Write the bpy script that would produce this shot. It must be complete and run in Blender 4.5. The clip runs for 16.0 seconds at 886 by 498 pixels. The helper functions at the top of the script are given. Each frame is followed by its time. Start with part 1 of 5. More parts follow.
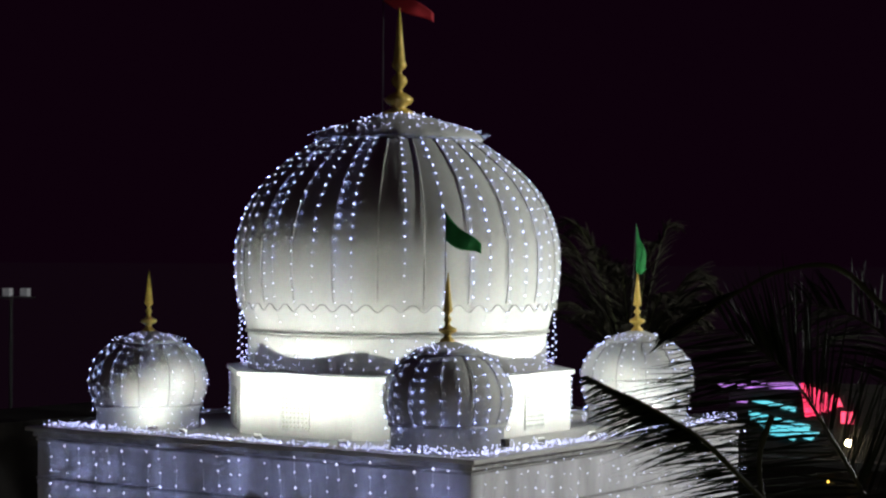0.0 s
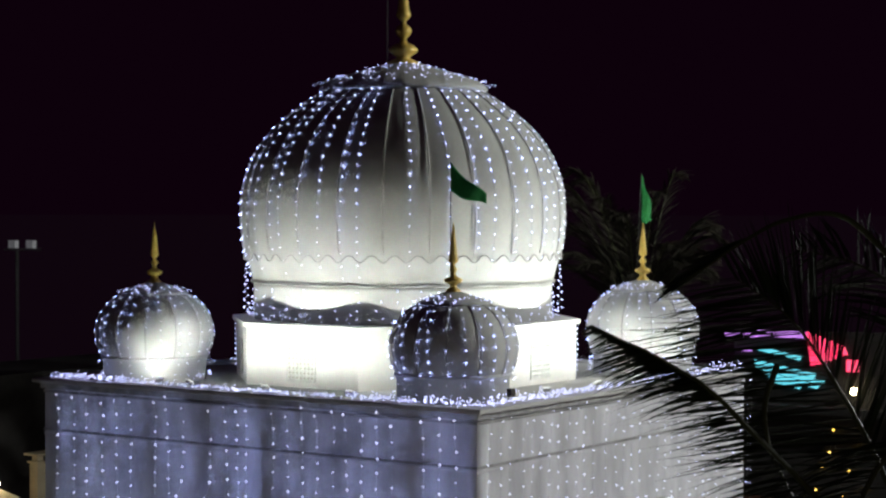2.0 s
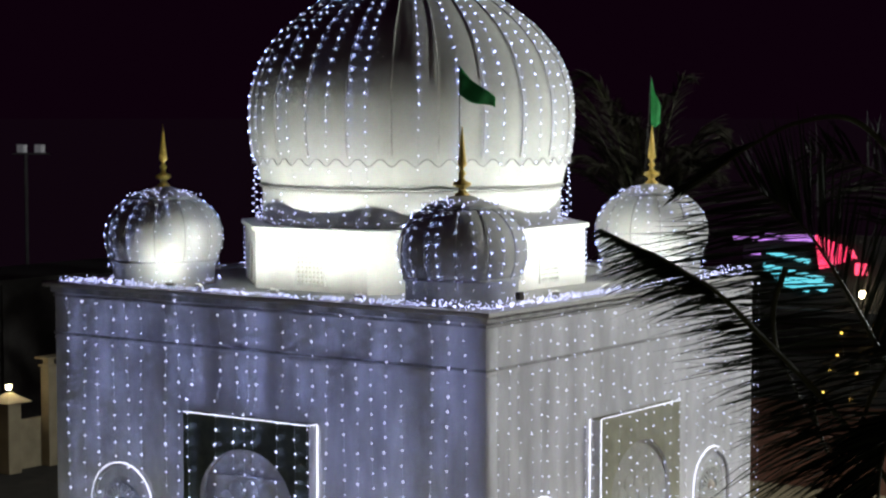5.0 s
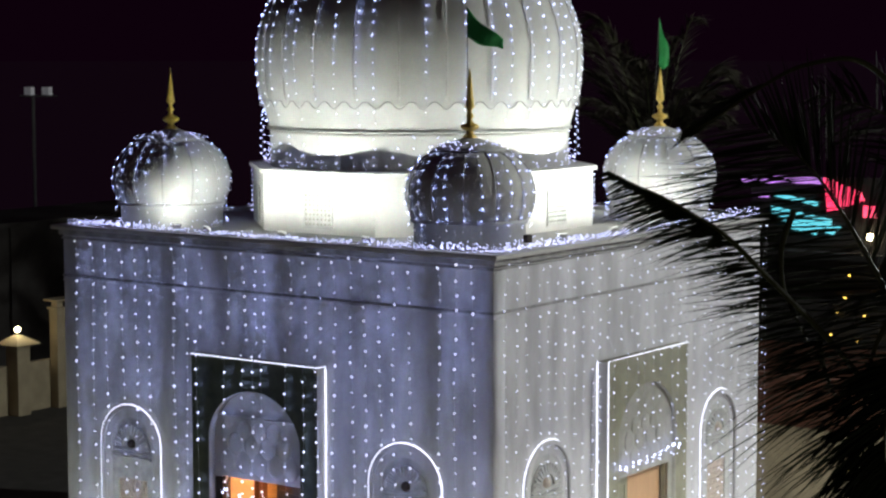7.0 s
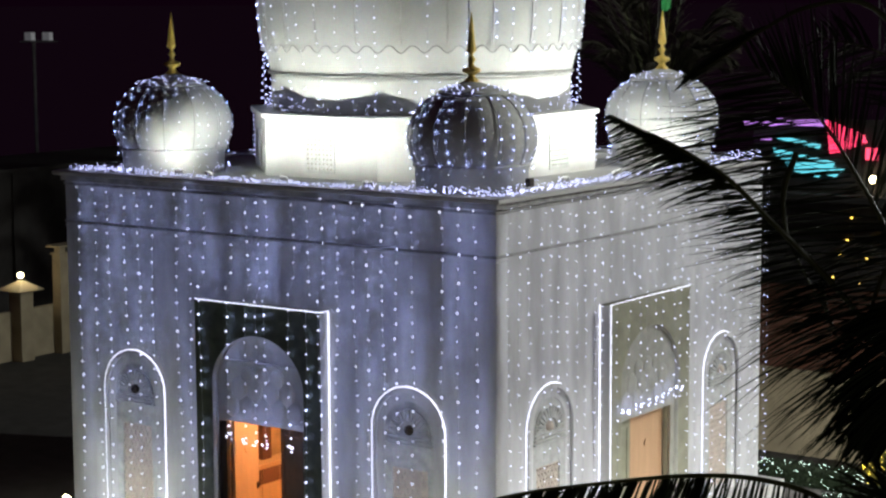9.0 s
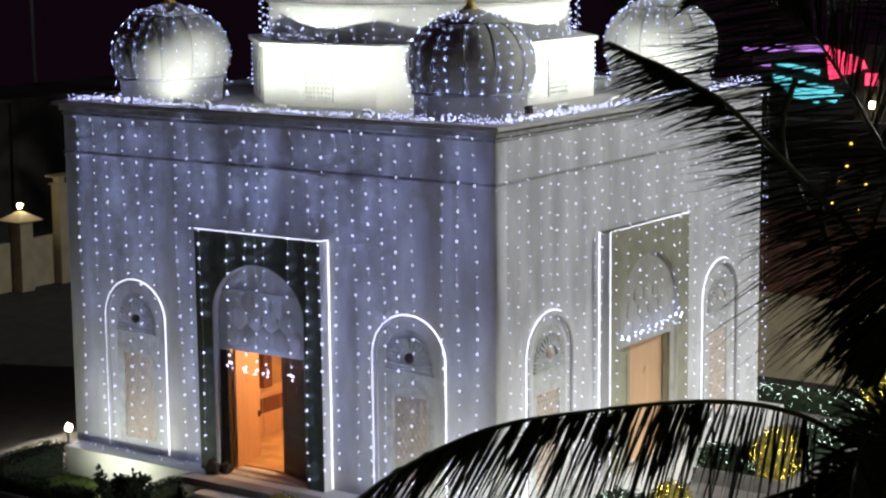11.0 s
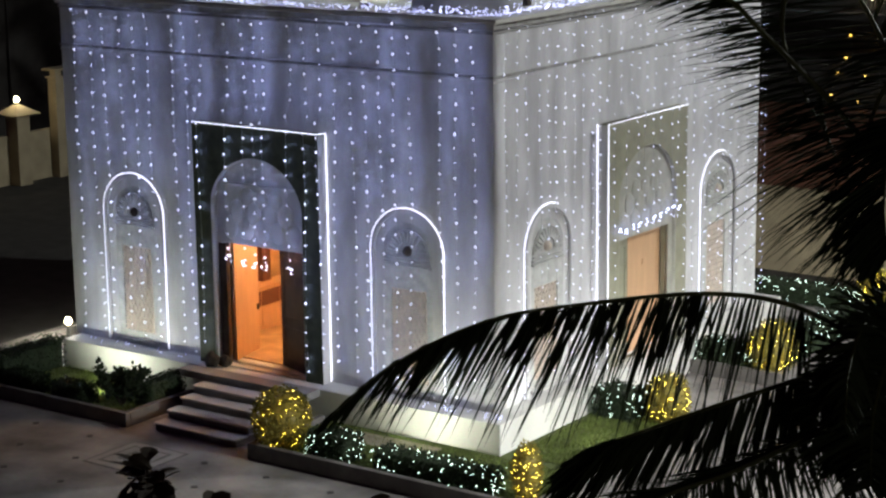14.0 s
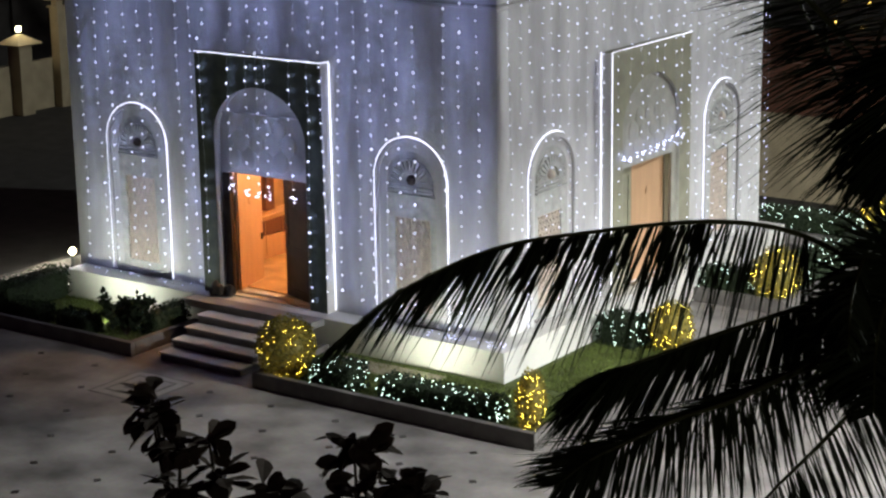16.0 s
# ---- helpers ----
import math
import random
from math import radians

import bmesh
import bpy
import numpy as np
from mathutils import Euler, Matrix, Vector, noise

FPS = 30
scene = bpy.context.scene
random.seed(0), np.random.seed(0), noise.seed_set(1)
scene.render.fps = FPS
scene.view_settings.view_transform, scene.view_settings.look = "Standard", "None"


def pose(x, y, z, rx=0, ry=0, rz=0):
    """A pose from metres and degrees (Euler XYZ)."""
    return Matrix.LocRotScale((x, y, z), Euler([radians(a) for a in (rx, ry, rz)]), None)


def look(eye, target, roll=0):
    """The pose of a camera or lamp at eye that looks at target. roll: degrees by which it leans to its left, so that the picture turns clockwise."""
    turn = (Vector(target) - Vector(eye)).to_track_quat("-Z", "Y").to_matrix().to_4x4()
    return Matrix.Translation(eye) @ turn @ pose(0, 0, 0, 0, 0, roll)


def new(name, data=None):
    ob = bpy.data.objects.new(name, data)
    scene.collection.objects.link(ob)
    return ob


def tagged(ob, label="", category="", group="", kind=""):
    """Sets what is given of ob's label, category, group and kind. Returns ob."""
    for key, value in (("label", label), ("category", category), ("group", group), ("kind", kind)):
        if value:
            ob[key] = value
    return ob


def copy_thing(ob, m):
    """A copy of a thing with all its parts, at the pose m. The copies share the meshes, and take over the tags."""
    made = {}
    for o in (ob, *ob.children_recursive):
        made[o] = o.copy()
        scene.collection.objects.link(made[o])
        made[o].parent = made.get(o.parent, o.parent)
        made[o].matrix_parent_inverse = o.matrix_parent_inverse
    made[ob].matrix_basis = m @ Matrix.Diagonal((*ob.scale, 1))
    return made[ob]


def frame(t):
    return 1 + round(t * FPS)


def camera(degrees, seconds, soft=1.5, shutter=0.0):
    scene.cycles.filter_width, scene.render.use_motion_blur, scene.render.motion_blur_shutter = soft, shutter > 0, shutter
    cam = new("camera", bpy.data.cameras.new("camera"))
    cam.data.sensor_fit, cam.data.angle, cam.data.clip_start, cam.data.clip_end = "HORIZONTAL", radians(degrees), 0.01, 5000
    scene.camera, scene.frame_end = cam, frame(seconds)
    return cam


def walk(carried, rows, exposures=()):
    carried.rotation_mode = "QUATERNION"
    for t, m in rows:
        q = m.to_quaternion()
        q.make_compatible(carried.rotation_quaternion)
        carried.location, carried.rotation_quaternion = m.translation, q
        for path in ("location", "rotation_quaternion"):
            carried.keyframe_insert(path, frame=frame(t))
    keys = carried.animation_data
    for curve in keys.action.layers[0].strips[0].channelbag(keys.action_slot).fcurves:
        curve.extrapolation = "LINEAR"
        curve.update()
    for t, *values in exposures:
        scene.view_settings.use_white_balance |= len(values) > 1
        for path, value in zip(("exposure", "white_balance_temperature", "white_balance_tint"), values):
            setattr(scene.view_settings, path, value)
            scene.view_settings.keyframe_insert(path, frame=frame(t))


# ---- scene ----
cam = camera(25.25, 16.0, soft=2.4)
EYE = (17.872, -26.581, 10.649)
# seconds, yaw, pitch, roll: the camera turns where it is
ROWS = [
    (0.0, 34.75, 0.21, 0.31),
    (0.5, 34.77, -0.15, 0.24),
    (1.0, 34.77, -0.50, 0.19),
    (1.5, 34.87, -0.85, 0.19),
    (2.0, 34.90, -1.23, 0.06),
    (2.5, 34.97, -1.66, 0.04),
    (3.0, 35.00, -2.12, 0.15),
    (3.5, 35.05, -2.58, 0.05),
    (4.0, 35.09, -3.03, 0.01),
    (6.5, 35.29, -5.35, -0.06),
    (7.0, 35.38, -5.68, -0.04),
    (7.5, 35.48, -6.07, 0.00),
    (8.0, 35.47, -6.45, -0.08),
    (10.5, 35.45, -8.82, -0.57),
    (11.0, 35.45, -9.38, -0.61),
    (11.5, 35.46, -9.93, -0.61),
    (12.0, 35.52, -10.50, -0.61),
    (12.5, 35.50, -11.06, -0.68),
    (13.0, 35.47, -11.54, -0.54),
    (13.5, 35.44, -11.98, -0.62),
    (14.0, 35.43, -12.48, -0.71),
    (14.5, 35.45, -12.96, -0.76),
    (15.0, 35.49, -13.44, -0.84),
    (15.5, 35.56, -13.97, -0.91),
    (16.0, 35.57, -14.54, -0.93),
]
walk(cam, [(t, pose(*EYE, 90 + pitch, 0, yaw) @ pose(0, 0, 0, 0, 0, roll)) for t, yaw, pitch, roll in ROWS])

# ---- plan ----
W1, W2 = 9.93, 9.68            # front and side of the building
CX, CY = -5.0, 4.84            # axis of the main dome
FLOOR, ROOF = 0.70, 7.34
scene.view_settings.exposure = 0.3

# ---- night sky ----
world = bpy.data.worlds.new("night")
scene.world = world
world.use_nodes = True
wn = world.node_tree.nodes
wn["Background"].inputs[0].default_value = (0.36, 0.05, 0.30, 1)
wn["Background"].inputs[1].default_value = 0.009


# ---- materials ----
def material(name, color, rough=0.6, metal=0.0, spots=None, scale=3.0, amount=0.35, bump=0.15, fine=40.0, random_tint=0.0, streaks=0.0):
    """A surface with stains at a large scale, grain at a fine one, and a little relief."""
    m = bpy.data.materials.new(name)
    m.use_nodes = True
    nt = m.node_tree
    nodes, links = nt.nodes, nt.links
    b = nodes["Principled BSDF"]
    b.inputs["Roughness"].default_value, b.inputs["Metallic"].default_value = rough, metal
    co = nodes.new("ShaderNodeTexCoord")
    big, small = nodes.new("ShaderNodeTexNoise"), nodes.new("ShaderNodeTexNoise")
    big.inputs["Scale"].default_value, small.inputs["Scale"].default_value = scale, fine
    big.inputs["Detail"].default_value, small.inputs["Detail"].default_value = 5, 3
    mp = nodes.new("ShaderNodeMapping")
    if streaks:
        mp.inputs["Scale"].default_value = (1, 1, streaks)
    links.new(co.outputs["Object"], mp.inputs["Vector"])
    links.new(mp.outputs["Vector"], big.inputs["Vector"])
    links.new(co.outputs["Object"], small.inputs["Vector"])
    ramp = nodes.new("ShaderNodeValToRGB")
    ramp.color_ramp.elements[0].position, ramp.color_ramp.elements[1].position = 0.3, 0.7
    dark = spots or tuple(c * (1 - amount) for c in color)
    ramp.color_ramp.elements[0].color, ramp.color_ramp.elements[1].color = (*dark, 1), (*color, 1)
    links.new(big.outputs["Fac"], ramp.inputs["Fac"])
    mix = nodes.new("ShaderNodeMix")
    mix.data_type, mix.blend_type = "RGBA", "MULTIPLY"
    mix.inputs["Factor"].default_value = 0.35
    links.new(ramp.outputs["Color"], mix.inputs["A"])
    links.new(small.outputs["Color"], mix.inputs["B"])
    out = mix.outputs["Result"]
    if random_tint:
        info, hsv = nodes.new("ShaderNodeNewGeometry"), nodes.new("ShaderNodeHueSaturation")
        mr = nodes.new("ShaderNodeMapRange")
        mr.inputs["To Min"].default_value, mr.inputs["To Max"].default_value = 1 - random_tint, 1 + random_tint
        links.new(info.outputs["Random Per Island"], mr.inputs["Value"])
        links.new(mr.outputs["Result"], hsv.inputs["Value"])
        links.new(out, hsv.inputs["Color"])
        out = hsv.outputs["Color"]
    links.new(out, b.inputs["Base Color"])
    bp = nodes.new("ShaderNodeBump")
    bp.inputs["Strength"].default_value, bp.inputs["Distance"].default_value = bump, 0.01
    links.new(small.outputs["Fac"], bp.inputs["Height"])
    links.new(bp.outputs["Normal"], b.inputs["Normal"])
    return m


def lamp_material(name, color, strength, sampled=True):
    m = bpy.data.materials.new(name)
    m.use_nodes = True
    b = m.node_tree.nodes["Principled BSDF"]
    b.inputs["Base Color"].default_value = (0.8, 0.8, 0.8, 1)
    b.inputs["Emission Color"].default_value = (*color, 1)
    b.inputs["Emission Strength"].default_value = strength
    if not sampled:
        m.cycles.emission_sampling = "NONE"
    return m


PAINT = material("white_paint", (0.78, 0.77, 0.72), 0.55, scale=1.2, amount=0.18, streaks=0.25, bump=0.1)
PLASTER = material("wall_plaster", (0.87, 0.86, 0.85), 0.7, scale=2.0, amount=0.36, streaks=0.3, bump=0.2)
# darker grey that puts the mouldings' shade into their colour
SHADED = material("shaded_moulding", (0.54, 0.53, 0.5), 0.8, scale=4, amount=0.45, bump=0.3)
DOME = material("dome_paint", (0.76, 0.76, 0.70), 0.75, scale=1.5, amount=0.15, bump=0.06)
SEAM = material("dome_seam", (0.55, 0.54, 0.50), 0.6)
RIB = material("dome_rib", (0.82, 0.8, 0.74), 0.5)
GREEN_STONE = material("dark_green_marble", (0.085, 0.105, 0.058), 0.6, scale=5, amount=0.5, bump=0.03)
CARVED = material("carved_stone", (0.74, 0.74, 0.7), 0.7, scale=6, amount=0.3)
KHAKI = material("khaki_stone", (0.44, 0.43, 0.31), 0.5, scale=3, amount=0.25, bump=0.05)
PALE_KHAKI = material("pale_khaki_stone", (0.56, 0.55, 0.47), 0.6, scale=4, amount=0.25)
JALI = material("lattice_stone", (0.86, 0.74, 0.62), 0.7, scale=8, amount=0.2)
DARK = material("dark_void", (0.03, 0.025, 0.02), 0.9)
GOLD = material("gilded_metal", (1.0, 0.7, 0.16), 0.35, 0.12, scale=8, amount=0.2, bump=0.05)
WOOD = material("honey_wood", (0.76, 0.47, 0.27), 0.55, scale=6, amount=0.14, streaks=0.15)
DARKWOOD = material("dark_wood", (0.06, 0.04, 0.025), 0.5, scale=6, amount=0.4)
INSIDE = material("interior_plaster", (0.7, 0.45, 0.22), 0.8)
PAVING = material("stone_paving", (0.45, 0.415, 0.39), 0.55, scale=0.9, amount=0.72, bump=0.3, fine=14.0)
INLAY = material("dark_inlay", (0.05, 0.04, 0.035), 0.4)
MID_INLAY = material("worn_inlay", (0.23, 0.215, 0.2), 0.5, scale=4, amount=0.5)
PALE_INLAY = material("pale_inlay", (0.44, 0.41, 0.37), 0.45, scale=2, amount=0.3)
# steps carry light from above in their colours: dark risers, pale treads
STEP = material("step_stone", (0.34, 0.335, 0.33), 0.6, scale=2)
TREAD = material("lit_step_tread", (0.74, 0.73, 0.72), 0.5, scale=2.5, amount=0.3)
KERB = material("kerb_concrete", (0.2, 0.185, 0.17), 0.8, scale=3)
LAWN = material("lawn_soil", (0.10, 0.13, 0.03), 0.95, scale=6)
GRASS = material("grass_blades", (0.17, 0.22, 0.045), 0.8, random_tint=0.4)
HEDGE = material("hedge_leaf", (0.024, 0.044, 0.015), 0.8, random_tint=0.5)
# leaf colour with the yellow bulbs' glow mixed in
GLOW_LEAF = material("glow_tinted_shrub_leaf", (0.26, 0.22, 0.035), 0.6, random_tint=0.4)
TWIG = material("bark", (0.09, 0.07, 0.05), 0.9, scale=12)
PALM = material("palm_leaflet", (0.032, 0.052, 0.018), 0.85, random_tint=0.35)
RACHIS = material("palm_rachis", (0.11, 0.13, 0.04), 0.5)
BROADLEAF = material("broad_leaf", (0.105, 0.08, 0.055), 0.85, random_tint=0.4)
FLAG = material("green_cloth", (0.02, 0.32, 0.07), 0.8, scale=4)
REDFLAG = material("red_cloth", (0.75, 0.03, 0.05), 0.8)
METAL = material("painted_metal", (0.25, 0.25, 0.25), 0.4, 0.6)
POLE = material("dark_pole_metal", (0.07, 0.07, 0.065), 0.6, 0.2)
ROAD = material("asphalt", (0.08, 0.076, 0.07), 0.9, scale=2)
CREAM = material("cream_render", (0.55, 0.46, 0.3), 0.8, scale=1.5)
BROWN = material("brown_render", (0.2, 0.085, 0.05), 0.8, scale=1.0)
DRYPALM = material("dry_palm_leaflet", (0.05, 0.043, 0.025), 0.85, random_tint=0.35)
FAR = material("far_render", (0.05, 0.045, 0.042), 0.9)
CABLE = material("cable", (0.6, 0.62, 0.63), 0.6)

# split bulbs: an added strong glow on the hidden half lights the walls
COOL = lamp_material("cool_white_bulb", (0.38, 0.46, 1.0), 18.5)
FRONT_CAP = lamp_material("dim_bulb_front", (0.76, 0.78, 1.0), 1.9)
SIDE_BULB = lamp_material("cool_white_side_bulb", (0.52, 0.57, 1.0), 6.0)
SIDE_CAP = lamp_material("dim_side_bulb_front", (0.8, 0.82, 1.0), 1.05)
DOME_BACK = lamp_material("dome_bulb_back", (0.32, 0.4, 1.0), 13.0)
DOME_CAP = lamp_material("dim_dome_bulb_front", (0.82, 0.84, 1.0), 1.15)
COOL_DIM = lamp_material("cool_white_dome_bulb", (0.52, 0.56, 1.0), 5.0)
TUBE = lamp_material("led_tube", (0.80, 0.82, 1.0), 2.6)
YELLOW = lamp_material("yellow_bulb", (0.95, 0.66, 0.06), 24.0)
GREENISH = lamp_material("green_white_bulb", (0.70, 1.0, 0.82), 4.5)
HALL_YELLOW = lamp_material("hall_yellow_bulb", (1.0, 0.62, 0.08), 3.0, False)
WARM = lamp_material("warm_lamp", (1.0, 0.85, 0.5), 14.0)
PURPLE = lamp_material("purple_led", (0.55, 0.2, 0.85), 1.1)
CYAN = lamp_material("cyan_led", (0.08, 0.62, 0.74), 1.1)
RED = lamp_material("red_led", (0.95, 0.01, 0.10), 1.6)
WINDOWGLOW = lamp_material("far_window_light", (0.9, 0.92, 1.0), 0.05)


# ---- mesh helpers ----
def part(name, bm, mat, parent=None, label="", smooth=False):
    me = bpy.data.meshes.new(name)
    if isinstance(bm, bpy.types.Mesh):
        me = bm
    else:
        bm.to_mesh(me)
        bm.free()
    if smooth:
        me.polygons.foreach_set("use_smooth", [True] * len(me.polygons))
    me.materials.clear()
    me.materials.append(mat)
    ob = new(name, me)
    ob.parent = parent
    if label:
        tagged(ob, label)
    return ob


def thing(name, x=0, y=0, z=0):
    ob = new(name)
    ob.matrix_basis = pose(x, y, z)
    ob.empty_display_size = 0.2
    return ob


def add_box(bm, x0, x1, y0, y1, z0, z1, bevel=0.0):
    ret = bmesh.ops.create_cube(bm, size=1.0)
    vs = ret["verts"]
    for v in vs:
        v.co = Vector((x0 + (v.co.x + 0.5) * (x1 - x0), y0 + (v.co.y + 0.5) * (y1 - y0), z0 + (v.co.z + 0.5) * (z1 - z0)))
    if bevel:
        es = {e for v in vs for e in v.link_edges}
        bmesh.ops.bevel(bm, geom=list(es), offset=bevel, segments=2, affect="EDGES", profile=0.6)
    return bm


def box(x0, x1, y0, y1, z0, z1, bevel=0.0):
    return add_box(bmesh.new(), x0, x1, y0, y1, z0, z1, bevel)


def lathe(profile, n=48, lobes=0, depth=0.0):
    """A turned solid about the z axis; lobes give the slightly swollen gores of a ribbed dome."""
    verts, faces = [], []
    for r, z in profile:
        for i in range(n):
            a = 2 * math.pi * i / n
            k = 1.0
            if lobes:
                k = 1 + depth * (abs(math.sin(a * lobes / 2)) - 0.6)
            verts.append((r * k * math.cos(a), r * k * math.sin(a), z))
    for j in range(len(profile) - 1):
        for i in range(n):
            a, b = j * n + i, j * n + (i + 1) % n
            faces.append((a, b, b + n, a + n))
    faces.append(tuple(range(n - 1, -1, -1)))
    faces.append(tuple((len(profile) - 1) * n + i for i in range(n)))
    me = bpy.data.meshes.new("lathe")
    me.from_pydata(verts, [], faces)
    return me


def smooth_profile(points, n):
    """Catmull-Rom through (r, z) points."""
    p = [Vector(q) for q in points]
    p = [2 * p[0] - p[1]] + p + [2 * p[-1] - p[-2]]
    out = []
    for i in range(1, len(p) - 2):
        for k in range(n):
            t = k / n
            a, b, c, d = p[i - 1:i + 3]
            out.append(0.5 * ((2 * b) + (c - a) * t + (2 * a - 5 * b + 4 * c - d) * t * t + (3 * b - a - 3 * c + d) * t ** 3))
    out.append(p[-2])
    return out


def tube(points, r, sides=6, taper=None):
    """A round bar along points."""
    verts, faces = [], []
    pts = [Vector(p) for p in points]
    for i, p in enumerate(pts):
        t = (pts[min(i + 1, len(pts) - 1)] - pts[max(i - 1, 0)]).normalized()
        s = t.orthogonal().normalized() if abs(t.z) > 0.9 else t.cross(Vector((0, 0, 1))).normalized()
        u = s.cross(t)
        rr = r if taper is None else r + (taper - r) * i / (len(pts) - 1)
        for k in range(sides):
            a = 2 * math.pi * k / sides
            verts.append(p + rr * (math.cos(a) * s + math.sin(a) * u))
    for i in range(len(pts) - 1):
        for k in range(sides):
            a, b = i * sides + k, i * sides + (k + 1) % sides
            faces.append((a, b, b + sides, a + sides))
    faces.append(tuple(range(sides - 1, -1, -1)))
    faces.append(tuple((len(pts) - 1) * sides + k for k in range(sides)))
    me = bpy.data.meshes.new("tube")
    me.from_pydata([tuple(v) for v in verts], [], faces)
    return me


def joined(meshes):
    bm = bmesh.new()
    for me in meshes:
        bm.from_mesh(me)
    return bm


def plate(outline, holes, y0, y1):
    """An upright slab in the xz plane from y0 to y1, with holes through it."""
    cu = bpy.data.curves.new("plate", "CURVE")
    cu.dimensions, cu.fill_mode = "2D", "BOTH"
    cu.extrude = abs(y1 - y0) / 2
    for loop in (outline, *holes):
        sp = cu.splines.new("POLY")
        sp.points.add(len(loop) - 1)
        for p, (x, z) in zip(sp.points, loop):
            p.co = (x, z, 0, 1)
        sp.use_cyclic_u = True
    ob = bpy.data.objects.new("plate", cu)
    scene.collection.objects.link(ob)
    bpy.context.view_layer.update()
    me = bpy.data.meshes.new_from_object(ob.evaluated_get(bpy.context.evaluated_depsgraph_get()))
    bpy.data.objects.remove(ob)
    bm = bmesh.new()
    bm.from_mesh(me)
    bmesh.ops.remove_doubles(bm, verts=bm.verts, dist=1e-5)
    bm.to_mesh(me)
    bm.free()
    me.transform(Matrix.Translation((0, (y0 + y1) / 2, 0)) @ Matrix.Rotation(radians(90), 4, "X"))
    return me


def arch(cx, half, z0, spring, rise, n=24, power=2.0):
    """An arched outline: legs up from z0, a round or pointed head above the springing."""
    pts = [(cx - half, z0)]
    for i in range(n + 1):
        a = math.pi * (1 - i / n)
        c, s = math.cos(a), math.sin(a)
        pts.append((cx + half * c, spring + rise * abs(s) ** (2 / power)))
    pts.append((cx + half, z0))
    return pts


def rect(x0, x1, z0, z1):
    return [(x0, z0), (x0, z1), (x1, z1), (x1, z0)]


BULB_V = [(0, 0, 1), (1, 0, 0), (0, 1, 0), (-1, 0, 0), (0, -1, 0), (0, 0, -1)]
BULB_F = [(0, 1, 2), (0, 2, 3), (0, 3, 4), (0, 4, 1), (5, 2, 1), (5, 3, 2), (5, 4, 3), (5, 1, 4)]


def bulbs(points, r=0.024, rng=None):
    """Many small bulbs, joined."""
    verts, faces = [], []
    for p in points:
        n = len(verts)
        k = r * (rng.uniform(0.75, 1.25) if rng else 1)
        verts += [(p[0] + k * x, p[1] + k * y, p[2] + k * z) for x, y, z in BULB_V]
        faces += [tuple(n + i for i in f) for f in BULB_F]
    me = bpy.data.meshes.new("bulbs")
    me.from_pydata(verts, [], faces)
    return me


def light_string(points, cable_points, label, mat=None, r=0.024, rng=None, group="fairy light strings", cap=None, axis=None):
    """One string of lights: a thin cable with its bulbs. cap: a dimmer outer half; the hidden inner half glows harder
    to light the surface behind.
    """
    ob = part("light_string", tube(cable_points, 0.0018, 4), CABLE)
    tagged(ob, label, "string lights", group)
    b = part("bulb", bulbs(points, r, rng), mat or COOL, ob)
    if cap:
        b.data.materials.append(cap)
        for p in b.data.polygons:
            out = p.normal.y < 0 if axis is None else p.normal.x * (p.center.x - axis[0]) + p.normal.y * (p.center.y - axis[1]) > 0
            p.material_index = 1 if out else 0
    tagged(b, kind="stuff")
    return ob


# ---- ground and pavement ----
g = part("ground", box(-400, 400, -400, 600, -0.5, -0.03), ROAD)
tagged(g, "dark bare asphalt ground around the shrine", "ground", kind="structure")
pv = part("pavement", box(-11.82, 14, -24, 14, -0.03, 0.0), PAVING)
tagged(pv, "grey stone courtyard paving with small dark insets", "pavement", kind="structure")

# ---- the shrine ----
shrine = thing("shrine", 0, 0, 0)
tagged(shrine, "square white domed shrine hung with strings of fairy lights", "shrine")

# front wall in the plane y = 0, side wall in the plane x = 0
NA, NB = -8.22, -1.79          # niche centres on the front
NC, ND = 1.65, 7.95            # niche centres on the side
PF, PS = -4.985, 4.76          # portal centres
D = 0.234                      # how far the portals stand out
front = plate(rect(-W1, 0, FLOOR, ROOF - 0.15), [arch(NA, 0.52, 0.82, 3.3, 0.5), arch(NB, 0.52, 0.82, 3.3, 0.5), arch(PF, 1.07, FLOOR + 0.001, 3.75, 0.9, power=1.8)], 0.0, 0.35)
part("wall", front, PLASTER, shrine)
side = plate(rect(0.35, W2, FLOOR, ROOF - 0.15), [arch(NC, 0.52, 0.82, 3.3, 0.5), arch(ND, 0.52, 0.82, 3.3, 0.5), arch(PS, 1.07, FLOOR + 0.001, 3.75, 0.9, power=1.8)], 0.0, 0.35)
side.transform(Matrix.Rotation(radians(90), 4, "Z"))
part("wall", side, PLASTER, shrine)
part("wall", box(-W1, -W1 + 0.35, 0.35, W2, FLOOR, ROOF - 0.15), PLASTER, shrine)
part("wall", box(-W1 + 0.35, -0.35, W2 - 0.35, W2, FLOOR, ROOF - 0.15), PLASTER, shrine)
part("roof", box(-W1 - 0.02, 0.02, -0.02, W2 + 0.02, ROOF - 0.15, ROOF - 0.02), PAINT, shrine)


